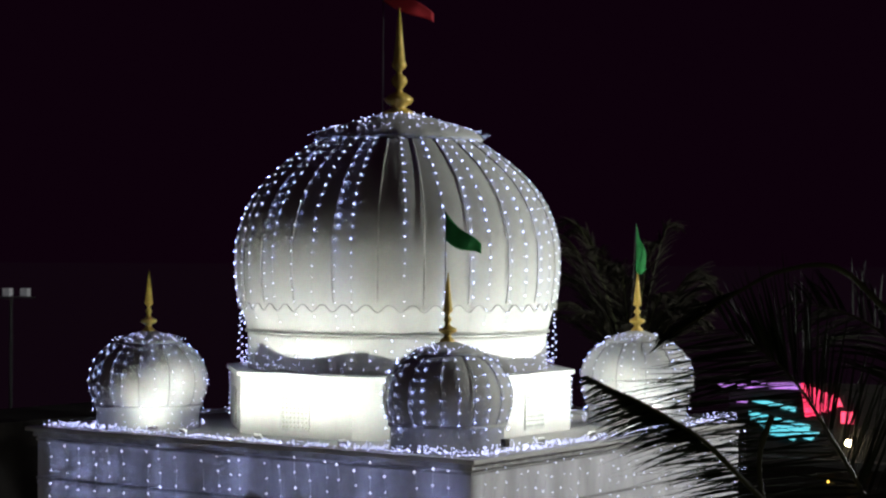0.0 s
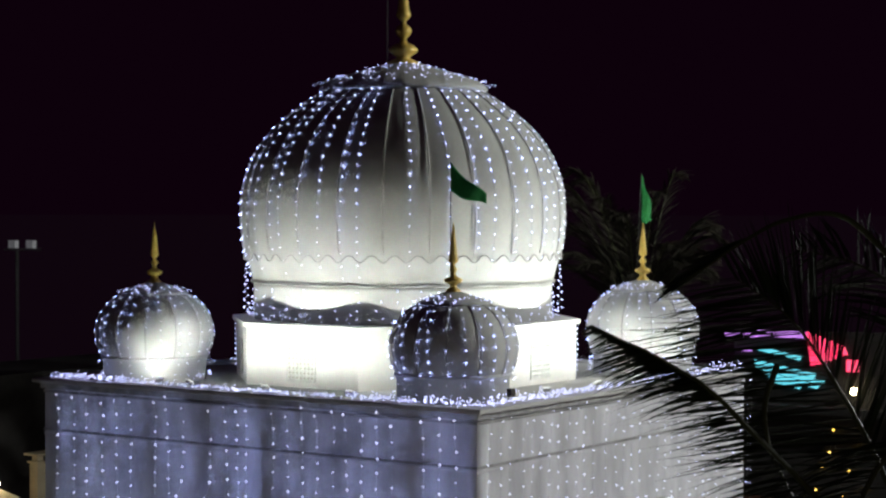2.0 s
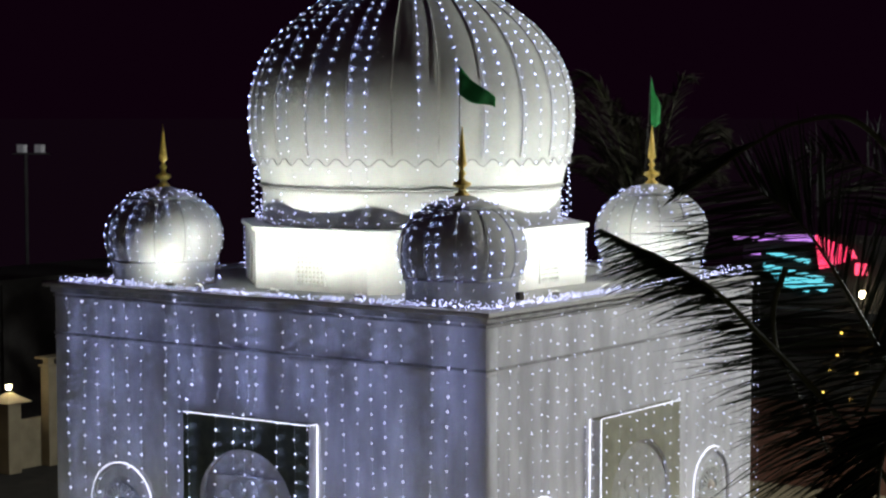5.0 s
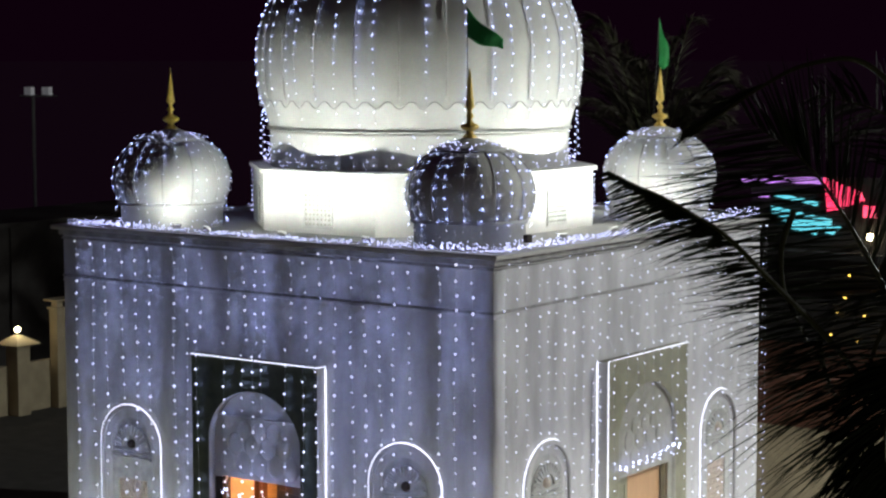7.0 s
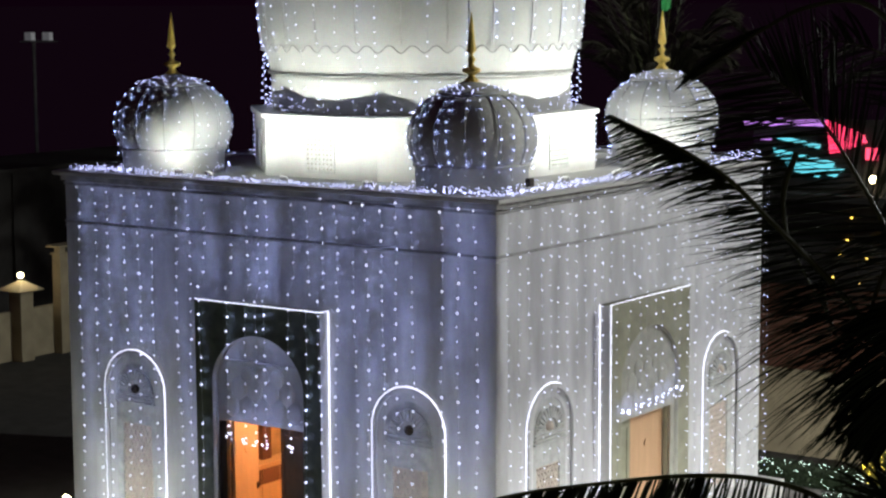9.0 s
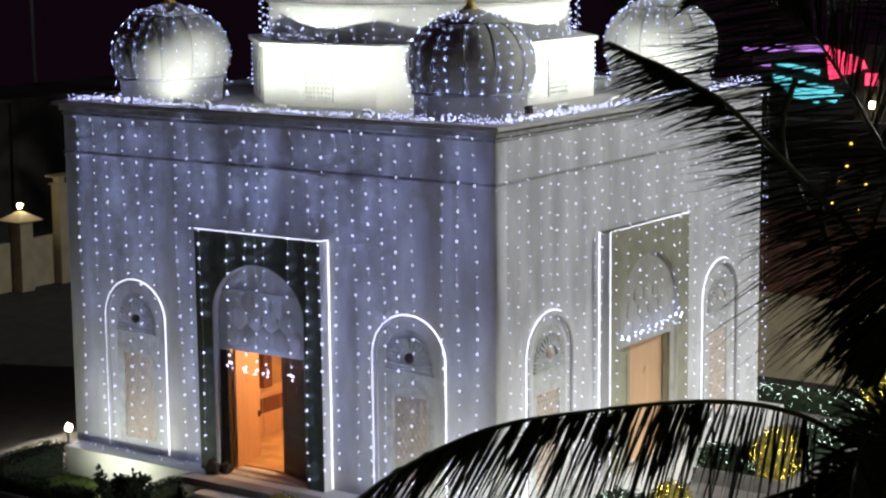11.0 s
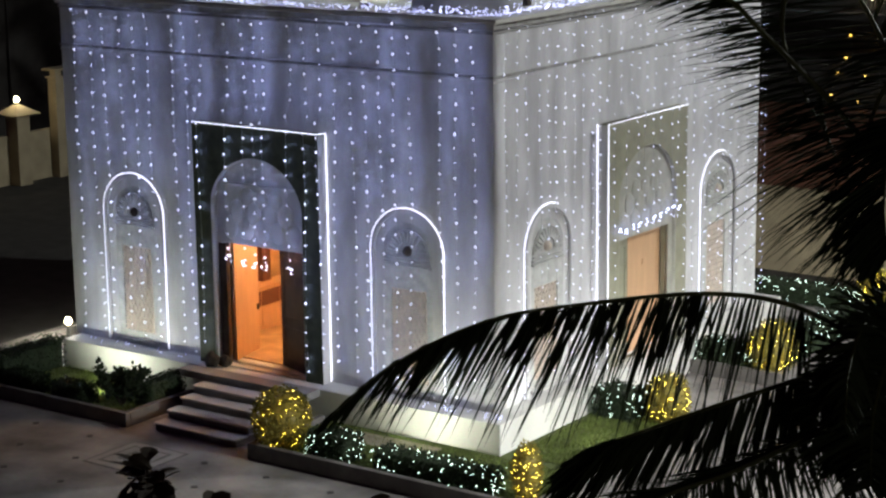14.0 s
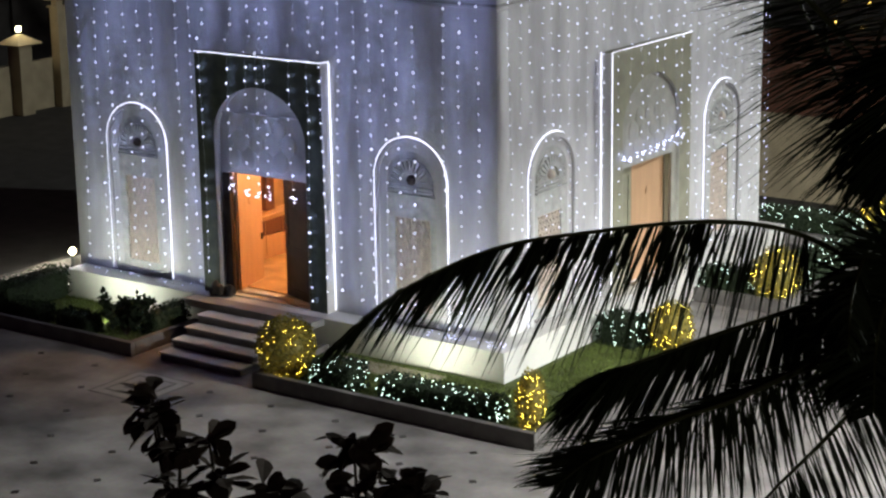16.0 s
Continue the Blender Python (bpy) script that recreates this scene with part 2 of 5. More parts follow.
def frame_ring(out, z0, z1, bevel=0.01, inner=0.0):
    """A square moulding round the building, in one piece."""
    bm = bmesh.new()
    rings = []
    for o, z in ((out, z0), (out, z1), (-0.02 - inner, z1), (-0.02 - inner, z0)):
        rings.append([bm.verts.new(p) for p in ((-W1 - o, -o, z), (o, -o, z), (o, W2 + o, z), (-W1 - o, W2 + o, z))])
    for k in range(4):
        a, b = rings[k], rings[(k + 1) % 4]
        for i in range(4):
            bm.faces.new((a[i], a[(i + 1) % 4], b[(i + 1) % 4], b[i]))
    bmesh.ops.recalc_face_normals(bm, faces=bm.faces)
    bmesh.ops.bevel(bm, geom=[e for e in bm.edges if all(v in rings[0] + rings[1] for v in e.verts)], offset=bevel, segments=2, affect="EDGES")
    return bm


part("cornice", frame_ring(0.18, ROOF - 0.045, ROOF + 0.03, 0.012, 0.12), PAINT, shrine)
# lower rings and the upper string course take the shade as a grey colour
part("cornice", frame_ring(0.07, ROOF - 0.16, ROOF - 0.045, 0.012), SHADED, shrine, "moulding greyed for the shade under the roof slab")
part("cornice", frame_ring(0.03, ROOF - 0.24, ROOF - 0.19, 0.01), SHADED, shrine, "moulding greyed for the shade under the roof slab")
part("string_course", frame_ring(0.026, 6.375, 6.42, 0.006), SHADED, shrine)
part("string_course", frame_ring(0.018, 6.295, 6.335, 0.006), PLASTER, shrine)
part("plinth", box(-9.82, 0.42, -0.48, W2 + 0.4, 0.0, FLOOR, 0.02), PAINT, shrine, "white painted plinth")


def niche(parent, cx, boss):
    """An arched blind window: fan-carved lunette over a pierced stone lattice, built in the xz plane."""
    n = part("niche", plate(arch(cx, 0.519, 0.821, 3.3, 0.499), [arch(cx, 0.4, 0.95, 3.05, 0.0, 2)[:1] + [(cx - 0.38, 2.62), (cx + 0.38, 2.62), (cx + 0.4, 0.95)]], 0.14, 0.2), CARVED, parent)
    part("sill", box(cx - 0.55, cx + 0.55, 0.06, 0.2, 0.76, 0.815, 0.01), CARVED, n)
    for k in range(3):
        part("ledge", box(cx - 0.5 + 0.02 * k, cx + 0.5 - 0.02 * k, 0.07 + 0.01 * k, 0.15, 3.02 + 0.065 * k, 3.055 + 0.065 * k, 0.006), CARVED, n)
    for i in range(13):
        a = math.pi * (i + 0.5) / 13
        bm = bmesh.new()
        ret = bmesh.ops.create_cube(bm, size=1.0)
        m = Matrix.Translation((cx + 0.31 * math.cos(a), 0.105, 3.24 + 0.31 * math.sin(a))) @ Matrix.Rotation(-a, 4, "Y") @ Matrix.Diagonal((0.2, 0.05, 0.045, 1))
        bmesh.ops.transform(bm, matrix=m, verts=ret["verts"])
        part("fan_rib", bm, CARVED, n)
    ring = [(cx + 0.44 * math.cos(math.pi * i / 20), 0.12, 3.22 + 0.44 * math.sin(math.pi * i / 20)) for i in range(21)]
    part("archivolt", tube(ring, 0.022, 6), CARVED, n)
    dm = bmesh.new()
    bmesh.ops.create_uvsphere(dm, u_segments=12, v_segments=8, radius=0.09, matrix=Matrix.Translation((cx, 0.13, 3.3)))
    part("boss", dm, boss, n)
    # lattice
    bm = bmesh.new()
    x0, x1, z0 = cx - 0.38, cx + 0.38, 0.95
    step = 0.108
    for i in range(8):
        for j in range(16):
            x, z = x0 + step * (i + 0.5 * (j % 2)), z0 + step * 0.97 * j + 0.05
            if not x0 - 0.01 < x < x1 + 0.03:
                continue
            ret = bmesh.ops.create_circle(bm, cap_ends=False, segments=6, radius=0.06)
            vs = ret["verts"]
            inner = bmesh.ops.create_circle(bm, cap_ends=False, segments=6, radius=0.034)["verts"]
            for v in vs + inner:
                v.co = Vector((x + v.co.x, 0.17, z + v.co.y))
            for q in range(6):
                bm.faces.new((vs[q], vs[(q + 1) % 6], inner[(q + 1) % 6], inner[q]))
    ext = bmesh.ops.extrude_face_region(bm, geom=bm.faces[:])
    bmesh.ops.translate(bm, verts=[v for v in ext["geom"] if isinstance(v, bmesh.types.BMVert)], vec=(0, 0.03, 0))
    bmesh.ops.recalc_face_normals(bm, faces=bm.faces)
    part("lattice", bm, JALI, n, "pierced beige stone lattice")
    part("backing", box(cx - 0.52, cx + 0.52, 0.22, 0.26, 0.83, 3.3), JALI, n)
    return n


def led_tube(points, parent_label, r=0.0057):
    ob = part("led_rope_light", tube(points, r, 6), TUBE)
    tagged(ob, parent_label, "rope light", "rope lights outlining the arches")
    return ob


side_frame = Matrix.Rotation(radians(90), 4, "Z")
SHALLOW = pose(0, -0.12, 0)
for cx in (NA, NB):
    niche(shrine, cx, DARKWOOD).matrix_basis = SHALLOW
for cx in (NC, ND):
    n = niche(shrine, cx, JALI)
    n.matrix_basis = side_frame @ SHALLOW

for cx, on_side in ((NA, False), (NB, False), (NC, True), (ND, True)):
    proud, gap = (0.075, 0.03) if on_side else (0.032, 0.021)
    ob = part("arch_moulding", plate(arch(cx, 0.765, 0.72, 3.3, 0.745), [arch(cx, 0.68, 0.721, 3.3, 0.66)], -proud, -0.003), PLASTER, shrine)
    pts = [(x, -gap, z) for x, z in arch(cx, 0.777, 0.74, 3.3, 0.757)]
    rope = led_tube(pts, "white LED rope light outlining an arched niche")
    if on_side:
        ob.matrix_basis = rope.matrix_basis = side_frame

# portals
PZ = 5.19


def portal(parent, cx, half, stone, inner):
    p = part("portal", plate(rect(cx - half, cx + half, FLOOR, PZ), [arch(cx, 1.07, FLOOR + 0.001, 3.75, 0.9, power=1.8)], -D, -0.002), stone, parent)
    # recess behind the arch: a shallow vaulted head over the doorway
    hole = [(cx - 0.93, FLOOR + 0.002), (cx - 0.93, 3.0), (cx + 0.93, 3.0), (cx + 0.93, FLOOR + 0.002)]
    back = part("recess", plate(arch(cx, 1.065, FLOOR, 3.75, 0.895, power=1.8), [hole], 0.02, 0.10), inner, p)
    back.matrix_basis = pose(0, -0.09 if stone is GREEN_STONE else -0.18, 0)
    green = stone is GREEN_STONE
    if green:
        part("moulding", box(cx - 0.98, cx + 0.98, -0.04, 0.02, 4.1, 4.14, 0.01), inner, back)
    for n, z, rr in ((5, 3.3, 0.185), (4, 3.62, 0.19), (3, 3.87, 0.17)):
        for i in range(n):
            bm = bmesh.new()
            bmesh.ops.create_uvsphere(bm, u_segments=10, v_segments=6, radius=rr)
            bmesh.ops.transform(bm, matrix=Matrix.Translation((cx + (i - (n - 1) / 2) * 2 * rr, 0.02, z)) @ Matrix.Diagonal((1, 0.13 if green else 0.08, 1.15, 1)), verts=bm.verts)
            part("muqarnas_cell", bm, inner, back, smooth=True)
    for a, b in ((cx - 1.06, cx - 0.88), (cx + 0.925, cx + 1.06)):
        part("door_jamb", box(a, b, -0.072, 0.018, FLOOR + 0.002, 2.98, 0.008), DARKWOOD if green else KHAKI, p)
    part("reveal", plate(arch(cx, 1.068, FLOOR + 0.002, 3.75, 0.897, power=1.8), [arch(cx, 1.061, FLOOR + 0.01, 3.75, 0.888, power=1.8)], -D + 0.004, -0.075), inner, p)
    return p


def door_leaf(parent, width, mat, label, panelled=True):
    """A panelled leaf, hinged at x = 0 and reaching to x = width."""
    leaf = part("door_leaf", box(0, width, -0.025, 0.025, FLOOR + 0.01, 2.96, 0.006), mat, parent, label)
    for z0, z1 in ((FLOOR + 0.15, 1.5), (1.65, 2.8)) if panelled else ():
        bm = bmesh.new()
        for s in (-1, 1):
            add_box(bm, 0.1, width - 0.1, s * 0.027, s * 0.04, z0, z0 + 0.03, 0.004)
            add_box(bm, 0.1, width - 0.1, s * 0.027, s * 0.04, z1 - 0.03, z1, 0.004)
            add_box(bm, 0.1, 0.13, s * 0.027, s * 0.04, z0, z1, 0.004)
            add_box(bm, width - 0.13, width - 0.1, s * 0.027, s * 0.04, z0, z1, 0.004)
        part("panel_moulding", bm, mat, leaf)
    bm = bmesh.new()
    for s in (-1, 1):
        bmesh.ops.create_cone(bm, cap_ends=True, segments=20, radius1=0.1, radius2=0.08, depth=0.02, matrix=Matrix.Translation((width * 0.5, s * 0.036, 2.35)) @ Matrix.Rotation(radians(90), 4, "X"))
    part("rosette", bm, mat, leaf)
    bm = bmesh.new()
    for s in (-1, 1):
        add_box(bm, width - 0.09, width - 0.05, s * 0.028, s * 0.05, 1.5, 1.6, 0.006)
    part("door_handle", bm, DARKWOOD, leaf)
    return leaf


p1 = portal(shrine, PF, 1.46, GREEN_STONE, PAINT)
part("return", box(PF + 1.461, PF + 1.468, -D + 0.004, -0.003, FLOOR, PZ), PAINT, p1)
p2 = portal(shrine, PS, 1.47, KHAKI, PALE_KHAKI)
part("return", box(PS - 1.478, PS - 1.471, -D + 0.004, -0.003, FLOOR, PZ), PAINT, p2)
p2.matrix_basis = side_frame

lf = door_leaf(p1, 0.92, WOOD, "open honey-coloured wooden leaf", False)
lf.matrix_basis = pose(PF - 0.89, 0.12, 0, 0, 0, 103)
lf = door_leaf(p1, 0.92, DARKWOOD, "dark carved leaf standing ajar")
lf.matrix_basis = pose(PF + 0.92, 0.06, 0, 0, 0, 180 - 20)
lf = door_leaf(p2, 1.2, WOOD, "closed honey-coloured wooden leaf", False)
lf.matrix_basis = pose(PS + 0.92, 0.06, 0, 0, 0, 180)
lf = door_leaf(p2, 0.63, KHAKI, "closed pale-painted leaf")
lf.matrix_basis = pose(PS - 0.92, 0.06, 0)

led_tube([(PF - 1.44, -D - 0.02, PZ + 0.02), (PF + 1.47, -D - 0.02, PZ + 0.02), (PF + 1.485, -0.03, PZ + 0.02), (PF + 1.492, -0.03, PZ - 0.02), (PF + 1.492, -0.03, FLOOR + 0.03)], "white LED rope light edging the dark portal")
for pts, lab in (
    ([(PS - 1.48, -D - 0.02, FLOOR + 0.03), (PS - 1.48, -D - 0.02, PZ + 0.02), (PS + 1.46, -D - 0.02, PZ + 0.02)], "white LED rope light edging the portal front"),
    ([(PS - 1.49, -0.03, FLOOR + 0.03), (PS - 1.49, -0.03, PZ + 0.01)], "white LED rope light along the portal's wall edge"),
):
    led_tube(pts, lab).matrix_basis = side_frame

# inside: floor, partitions, ceiling and a low cabinet
part("floor", box(-W1 + 0.35, -0.35, 0.35, W2 - 0.35, FLOOR - 0.001, FLOOR + 0.02), INSIDE, shrine)
part("partition", box(-7.4, -2.5, 3.2, 3.35, FLOOR + 0.02, 4.6), INSIDE, shrine)
part("partition", box(-7.4, -7.25, 0.5, 3.2, FLOOR + 0.02, 4.6), INSIDE, shrine)
part("partition", box(-2.65, -2.5, 0.5, 3.2, FLOOR + 0.02, 4.6), INSIDE, shrine)
part("inner_ceiling", box(-7.4, -2.5, 0.36, 3.35, 4.6, 4.7), INSIDE, shrine)
chest = part("cabinet", box(-7.24, -6.9, 1.5, 3.18, FLOOR + 0.02, 1.54, 0.015), WOOD)
tagged(chest, "honey-coloured low wooden cabinet with dark drawers inside the doorway", "cabinet")
part("top", box(-7.24, -6.87, 1.48, 3.18, 1.545, 1.6, 0.01), WOOD, chest)
for y in (1.53, 2.08, 2.63):
    part("drawer", box(-6.898, -6.88, y, y + 0.52, 1.2, 1.5, 0.005), BROWN, chest, "dark brown drawer front")
    part("door", box(-6.898, -6.885, y, y + 0.52, 0.78, 1.17, 0.005), WOOD, chest)
for y, w in ((2.36, 0.26), (3.06, 0.1)):
    part("rack_post", box(-7.24, -7.1, y, y + w, 1.605, 3.0, 0.01), BROWN, chest, "dark brown upright")

# ---- octagonal base, drum and main dome ----
AP = 3.17
oct8 = [(AP * 1.0824 * math.cos(radians(22.5 + 45 * i)), AP * 1.0824 * math.sin(radians(22.5 + 45 * i))) for i in range(8)]


def prism(ring, z0, z1, k=1.0):
    me = bpy.data.meshes.new("prism")
    n = len(ring)
    me.from_pydata([(CX + k * x, CY + k * y, z0) for x, y in ring] + [(CX + k * x, CY + k * y, z1) for x, y in ring], [],
                   [(i, (i + 1) % n, n + (i + 1) % n, n + i) for i in range(n)] + [tuple(range(n - 1, -1, -1)), tuple(range(n, 2 * n))])
    return me


base = part("octagonal_base", prism(oct8, ROOF - 0.02, 8.40), PAINT, shrine)
part("base_coping", prism(oct8, 8.40, 8.48, 1.025), PAINT, base)
holes = [[(-0.27 + 0.09 * i + 0.03 * math.cos(q * 1.047), 7.5 + 0.088 * j + 0.03 * math.sin(q * 1.047)) for q in range(6)] for i in range(7) for j in range(7)]
grille_mesh = plate(rect(-0.34, 0.34, 7.42, 8.1), holes, -0.03, -0.005)
backing_mesh = bpy.data.meshes.new("backing")
box(-0.33, 0.33, -0.004, 0.0, 7.43, 8.09).to_mesh(backing_mesh)
for a in range(0, 360, 45):
    gr = part("grille", grille_mesh, CARVED, base)
    gr.matrix_basis = pose(CX, CY, 0, 0, 0, a) @ pose(0, -AP - 0.002, 0)
    part("backing", backing_mesh, KHAKI, gr)

drum = lathe([(2.92, 8.48), (2.92, 9.1), (2.93, 9.17)], 96)
ob = part("drum", drum, DOME, shrine, smooth=True)
ob.matrix_basis = pose(CX, CY, 0)
ring = [((2.97) * math.cos(2 * math.pi * i / 96), 2.97 * math.sin(2 * math.pi * i / 96), 9.2) for i in range(97)]
part("drum_ring", tube(ring, 0.022, 6), SEAM, ob)

GORES = 23
prof = smooth_profile([(2.93, 9.17), (2.99, 9.43), (3.08, 9.72), (3.135, 10.02), (3.165, 10.55), (3.12, 11.04), (2.92, 11.62), (2.56, 12.13), (2.07, 12.56), (1.5, 12.92), (0.6, 13.2)], 5)
dome = part("main_dome", lathe(prof, GORES * 12, GORES, 0.012), DOME, shrine, "white ribbed onion dome", smooth=True)
dome.matrix_basis = pose(CX, CY, 0, 0, 0, -60.7)


def rib_mesh(profile, r, lift=0.01):
    return tube([(p[0] + lift, 0, p[1]) for p in profile], r, 5)


rib = rib_mesh([p for p in prof if p[1] > 9.75][:-3], 0.015)
for i in range(GORES):
    a = 2 * math.pi * (i + 0.0) / GORES
    part("rib", rib, RIB, dome, smooth=True).matrix_basis = Matrix.Rotation(a, 4, "Z")
# scalloped edge below the gores
pts = []
for i in range(GORES * 2 * 8 + 1):
    a = 2 * math.pi * i / (GORES * 2 * 8)
    ph = (i % 8) / 8
    z = 9.62 + 0.13 * min(1.0, 1.6 * max(0.0, 1 - abs(2 * ph - 1) - 0.15))
    pts.append((3.11 * math.cos(a), 3.11 * math.sin(a), z))
part("scalloped_edge", tube(pts, 0.011, 5), SEAM, dome)
capm = lathe([(1.46, 12.86), (1.62, 12.89), (1.66, 12.93), (1.62, 12.99), (1.5, 13.08), (1.0, 13.25), (0.55, 13.37), (0.4, 13.43)], 84, GORES, 0.02)
part("cap", capm, DOME, dome, smooth=True)
MAIN_FIN = [(0.3, 13.40), (0.33, 13.46), (0.2, 13.52), (0.12, 13.57), (0.26, 13.66), (0.29, 13.73), (0.2, 13.81), (0.08, 13.86), (0.06, 13.93), (0.14, 14.02), (0.165, 14.09), (0.13, 14.17), (0.06, 14.22),
            (0.055, 14.28), (0.12, 14.34), (0.15, 14.4), (0.13, 14.46), (0.115, 14.5), (0.07, 14.95), (0.012, 15.53)]
part("finial", lathe(MAIN_FIN, 32), GOLD, dome, "tall gilded finial", smooth=True)

# ---- corner domes ----
sprof = smooth_profile([(1.0, 7.78), (1.07, 7.95), (1.115, 8.15), (1.11, 8.35), (1.04, 8.57), (0.89, 8.78), (0.69, 8.93), (0.3, 9.06)], 5)
S_GORES = 12
SMALL_FIN = [(0.12, 9.16), (0.13, 9.2), (0.07, 9.25), (0.06, 9.3), (0.155, 9.35), (0.155, 9.4), (0.06, 9.44), (0.035, 9.5), (0.075, 9.56), (0.035, 9.61), (0.03, 9.65), (0.085, 9.71), (0.075, 9.77), (0.045, 10.05), (0.006, 10.37)]
corner = part("corner_dome", lathe(sprof, S_GORES * 12, S_GORES, 0.02), DOME, None, "small white ribbed dome", smooth=True)
part("base_ring", lathe([(0.98, 7.3), (0.98, 7.7), (1.03, 7.74), (1.03, 7.79), (0.97, 7.82)], 72), DOME, corner, smooth=True)
srib = rib_mesh(sprof[:-2], 0.009)
for i in range(S_GORES):
    part("rib", srib, SEAM, corner, smooth=True).matrix_basis = Matrix.Rotation(2 * math.pi * i / S_GORES, 4, "Z")
part("cap", lathe([(0.5, 8.96), (0.63, 8.96), (0.645, 8.98), (0.5, 9.055), (0.25, 9.14), (0.14, 9.18)], 48, S_GORES, 0.03), DOME, corner, smooth=True)
part("finial", lathe(SMALL_FIN, 24), GOLD, corner, "small gilded finial", smooth=True)
CORNERS = [(-8.5, 1.5), (-1.5, 1.5), (-1.5, 8.18), (-8.5, 8.18)]
corner.parent = shrine
corner.matrix_basis = pose(*CORNERS[0], 0, 0, 0, 4)
for (x, y), a in zip(CORNERS[1:], (-1.1, 8, 0)):
    copy_thing(corner, pose(x, y, 0, 0, 0, a))

# ---- floodlights on the roof ----
FLOODS = [(-6.6, 0.42), (-4.8, 0.4), (-2.95, 0.45), (-0.5, 2.9), (-0.45, 4.6), (-0.5, 6.1), (-3.0, 9.2)]


def floodlight(x, y, z, power, target, spread=160):
    f = thing("floodlight", x, y, z)
    tagged(f, "small grey floodlight on the roof aimed at the dome", "floodlight", "roof floodlights")
    aim = look((0, 0, 0), Vector(target) - Vector((x, y, z)))
    bm = box(-0.08, 0.08, -0.06, 0.06, 0.02, 0.06, 0.01)
    h = part("housing", bm, PAINT, f)
    h.matrix_basis = pose(0, 0, 0.14) @ aim
    lens = part("lens", box(-0.07, 0.07, -0.05, 0.05, 0.012, 0.019), lamp_face, f)
    lens.matrix_basis = pose(0, 0, 0.14) @ aim
    part("bracket", joined([tube([(-0.09, 0, 0), (-0.09, 0, 0.14), (0.09, 0, 0.14), (0.09, 0, 0)], 0.008, 5)]), PAINT, f)
    l = bpy.data.lights.new("flood", "SPOT")
    l.energy, l.spot_size, l.spot_blend, l.shadow_soft_size, l.color = power, radians(spread), 1.0, 0.08, (0.95, 1.0, 0.94)
    lo = new("flood_lamp", l)
    lo.parent = f
    lo.matrix_basis = pose(0, 0, 0.14) @ aim @ pose(0, 0, -0.03)
    return f


lamp_face = lamp_material("flood_lens", (0.96, 1.0, 0.9), 3.0, False)
for x, y in FLOODS:
    floodlight(x, y, ROOF - 0.02, 190, (CX, CY, 14.2), 148)
floodlight(-7.25, 0.3, ROOF - 0.02, 42, (-8.5, 1.5, 8.9), 150)
floodlight(-0.3, 6.75, ROOF - 0.02, 55, (-1.5, 8.18, 8.9), 150)

# a dark fitting left on the parapet
fx = thing("floodlight", -0.08, 1.15, ROOF + 0.03)
tagged(fx, "small dark unlit floodlight standing on the parapet", "floodlight", "roof floodlights")
part("housing", box(-0.05, 0.05, -0.07, 0.07, 0.1, 0.24, 0.012), DARKWOOD, fx)
part("bracket", tube([(0, -0.08, 0), (0, -0.08, 0.17), (0, 0.08, 0.17), (0, 0.08, 0)], 0.008, 5), METAL, fx)

# street floodlight mast beyond the side wall
mast = thing("floodlight_mast", 18.5, 21.0, 0)
tagged(mast, "tall grey mast with one wide floodlight beside the yard", "street lamp")
part("pole", tube([(0, 0, 0), (0, 0, 18.5)], 0.12, 10, taper=0.07), METAL, mast)
part("head", box(-0.6, 0.6, -0.3, 0.3, 18.55, 18.75, 0.03), METAL, mast)
l = bpy.data.lights.new("mast_flood", "AREA")
l.shape, l.size, l.energy, l.color = "DISK", 1.0, 6200, (0.95, 0.99, 0.97)
lo = new("mast_lamp", l)
lo.parent = mast
lo.matrix_basis = look((0, 0, 18.4), Vector((-4, 4, 8)) - Vector((18.5, 21, 0)))

# ---- strings of lights ----
rng = random.Random(7)


def hanging_strings(on_side, places, pc, ph):
    """Strings that hang from the cornice down one face, some over the portal."""
    for u in places:
        over_door = abs(u - pc) < (1.16 if on_side else 0.98)
        over_portal = abs(u - pc) < ph
        z_end = (rng.uniform(3.2, 3.35) if on_side else rng.uniform(2.78, 2.9)) if over_door else rng.uniform(0.8, 1.0)
        z = ROOF - 0.1 - rng.uniform(0, 0.25)
        sway, lean = rng.uniform(0, 6), rng.uniform(-0.04, 0.04)
        pts, cab = [], []
        while z > z_end:
            y = -0.22 if z > 6.9 else -0.17
            if over_portal and z < PZ + 0.3:
                y = -D - 0.07
            px = u + (0.0 if on_side else 0.04) + 0.025 * math.sin(z * 1.3 + sway) + lean * (ROOF - z) * 0.3
            if rng.random() > 0.03:
                pts.append((px + rng.uniform(-0.012, 0.012), y + rng.uniform(-0.02, 0.01), z))
            cab.append((px, y, z))
            z -= 0.255 + rng.uniform(-0.02, 0.02)
        if over_door:
            for _ in range(2 if on_side else 6):
                pts.append((cab[-1][0] + rng.uniform(-0.07, 0.07), cab[-1][1] + rng.uniform(-0.04, 0.0), z_end - rng.uniform(0, 0.16)))
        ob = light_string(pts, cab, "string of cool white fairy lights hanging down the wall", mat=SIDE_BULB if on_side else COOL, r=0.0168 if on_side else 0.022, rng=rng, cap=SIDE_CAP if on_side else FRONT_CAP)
        if on_side:
            ob.matrix_basis = side_frame


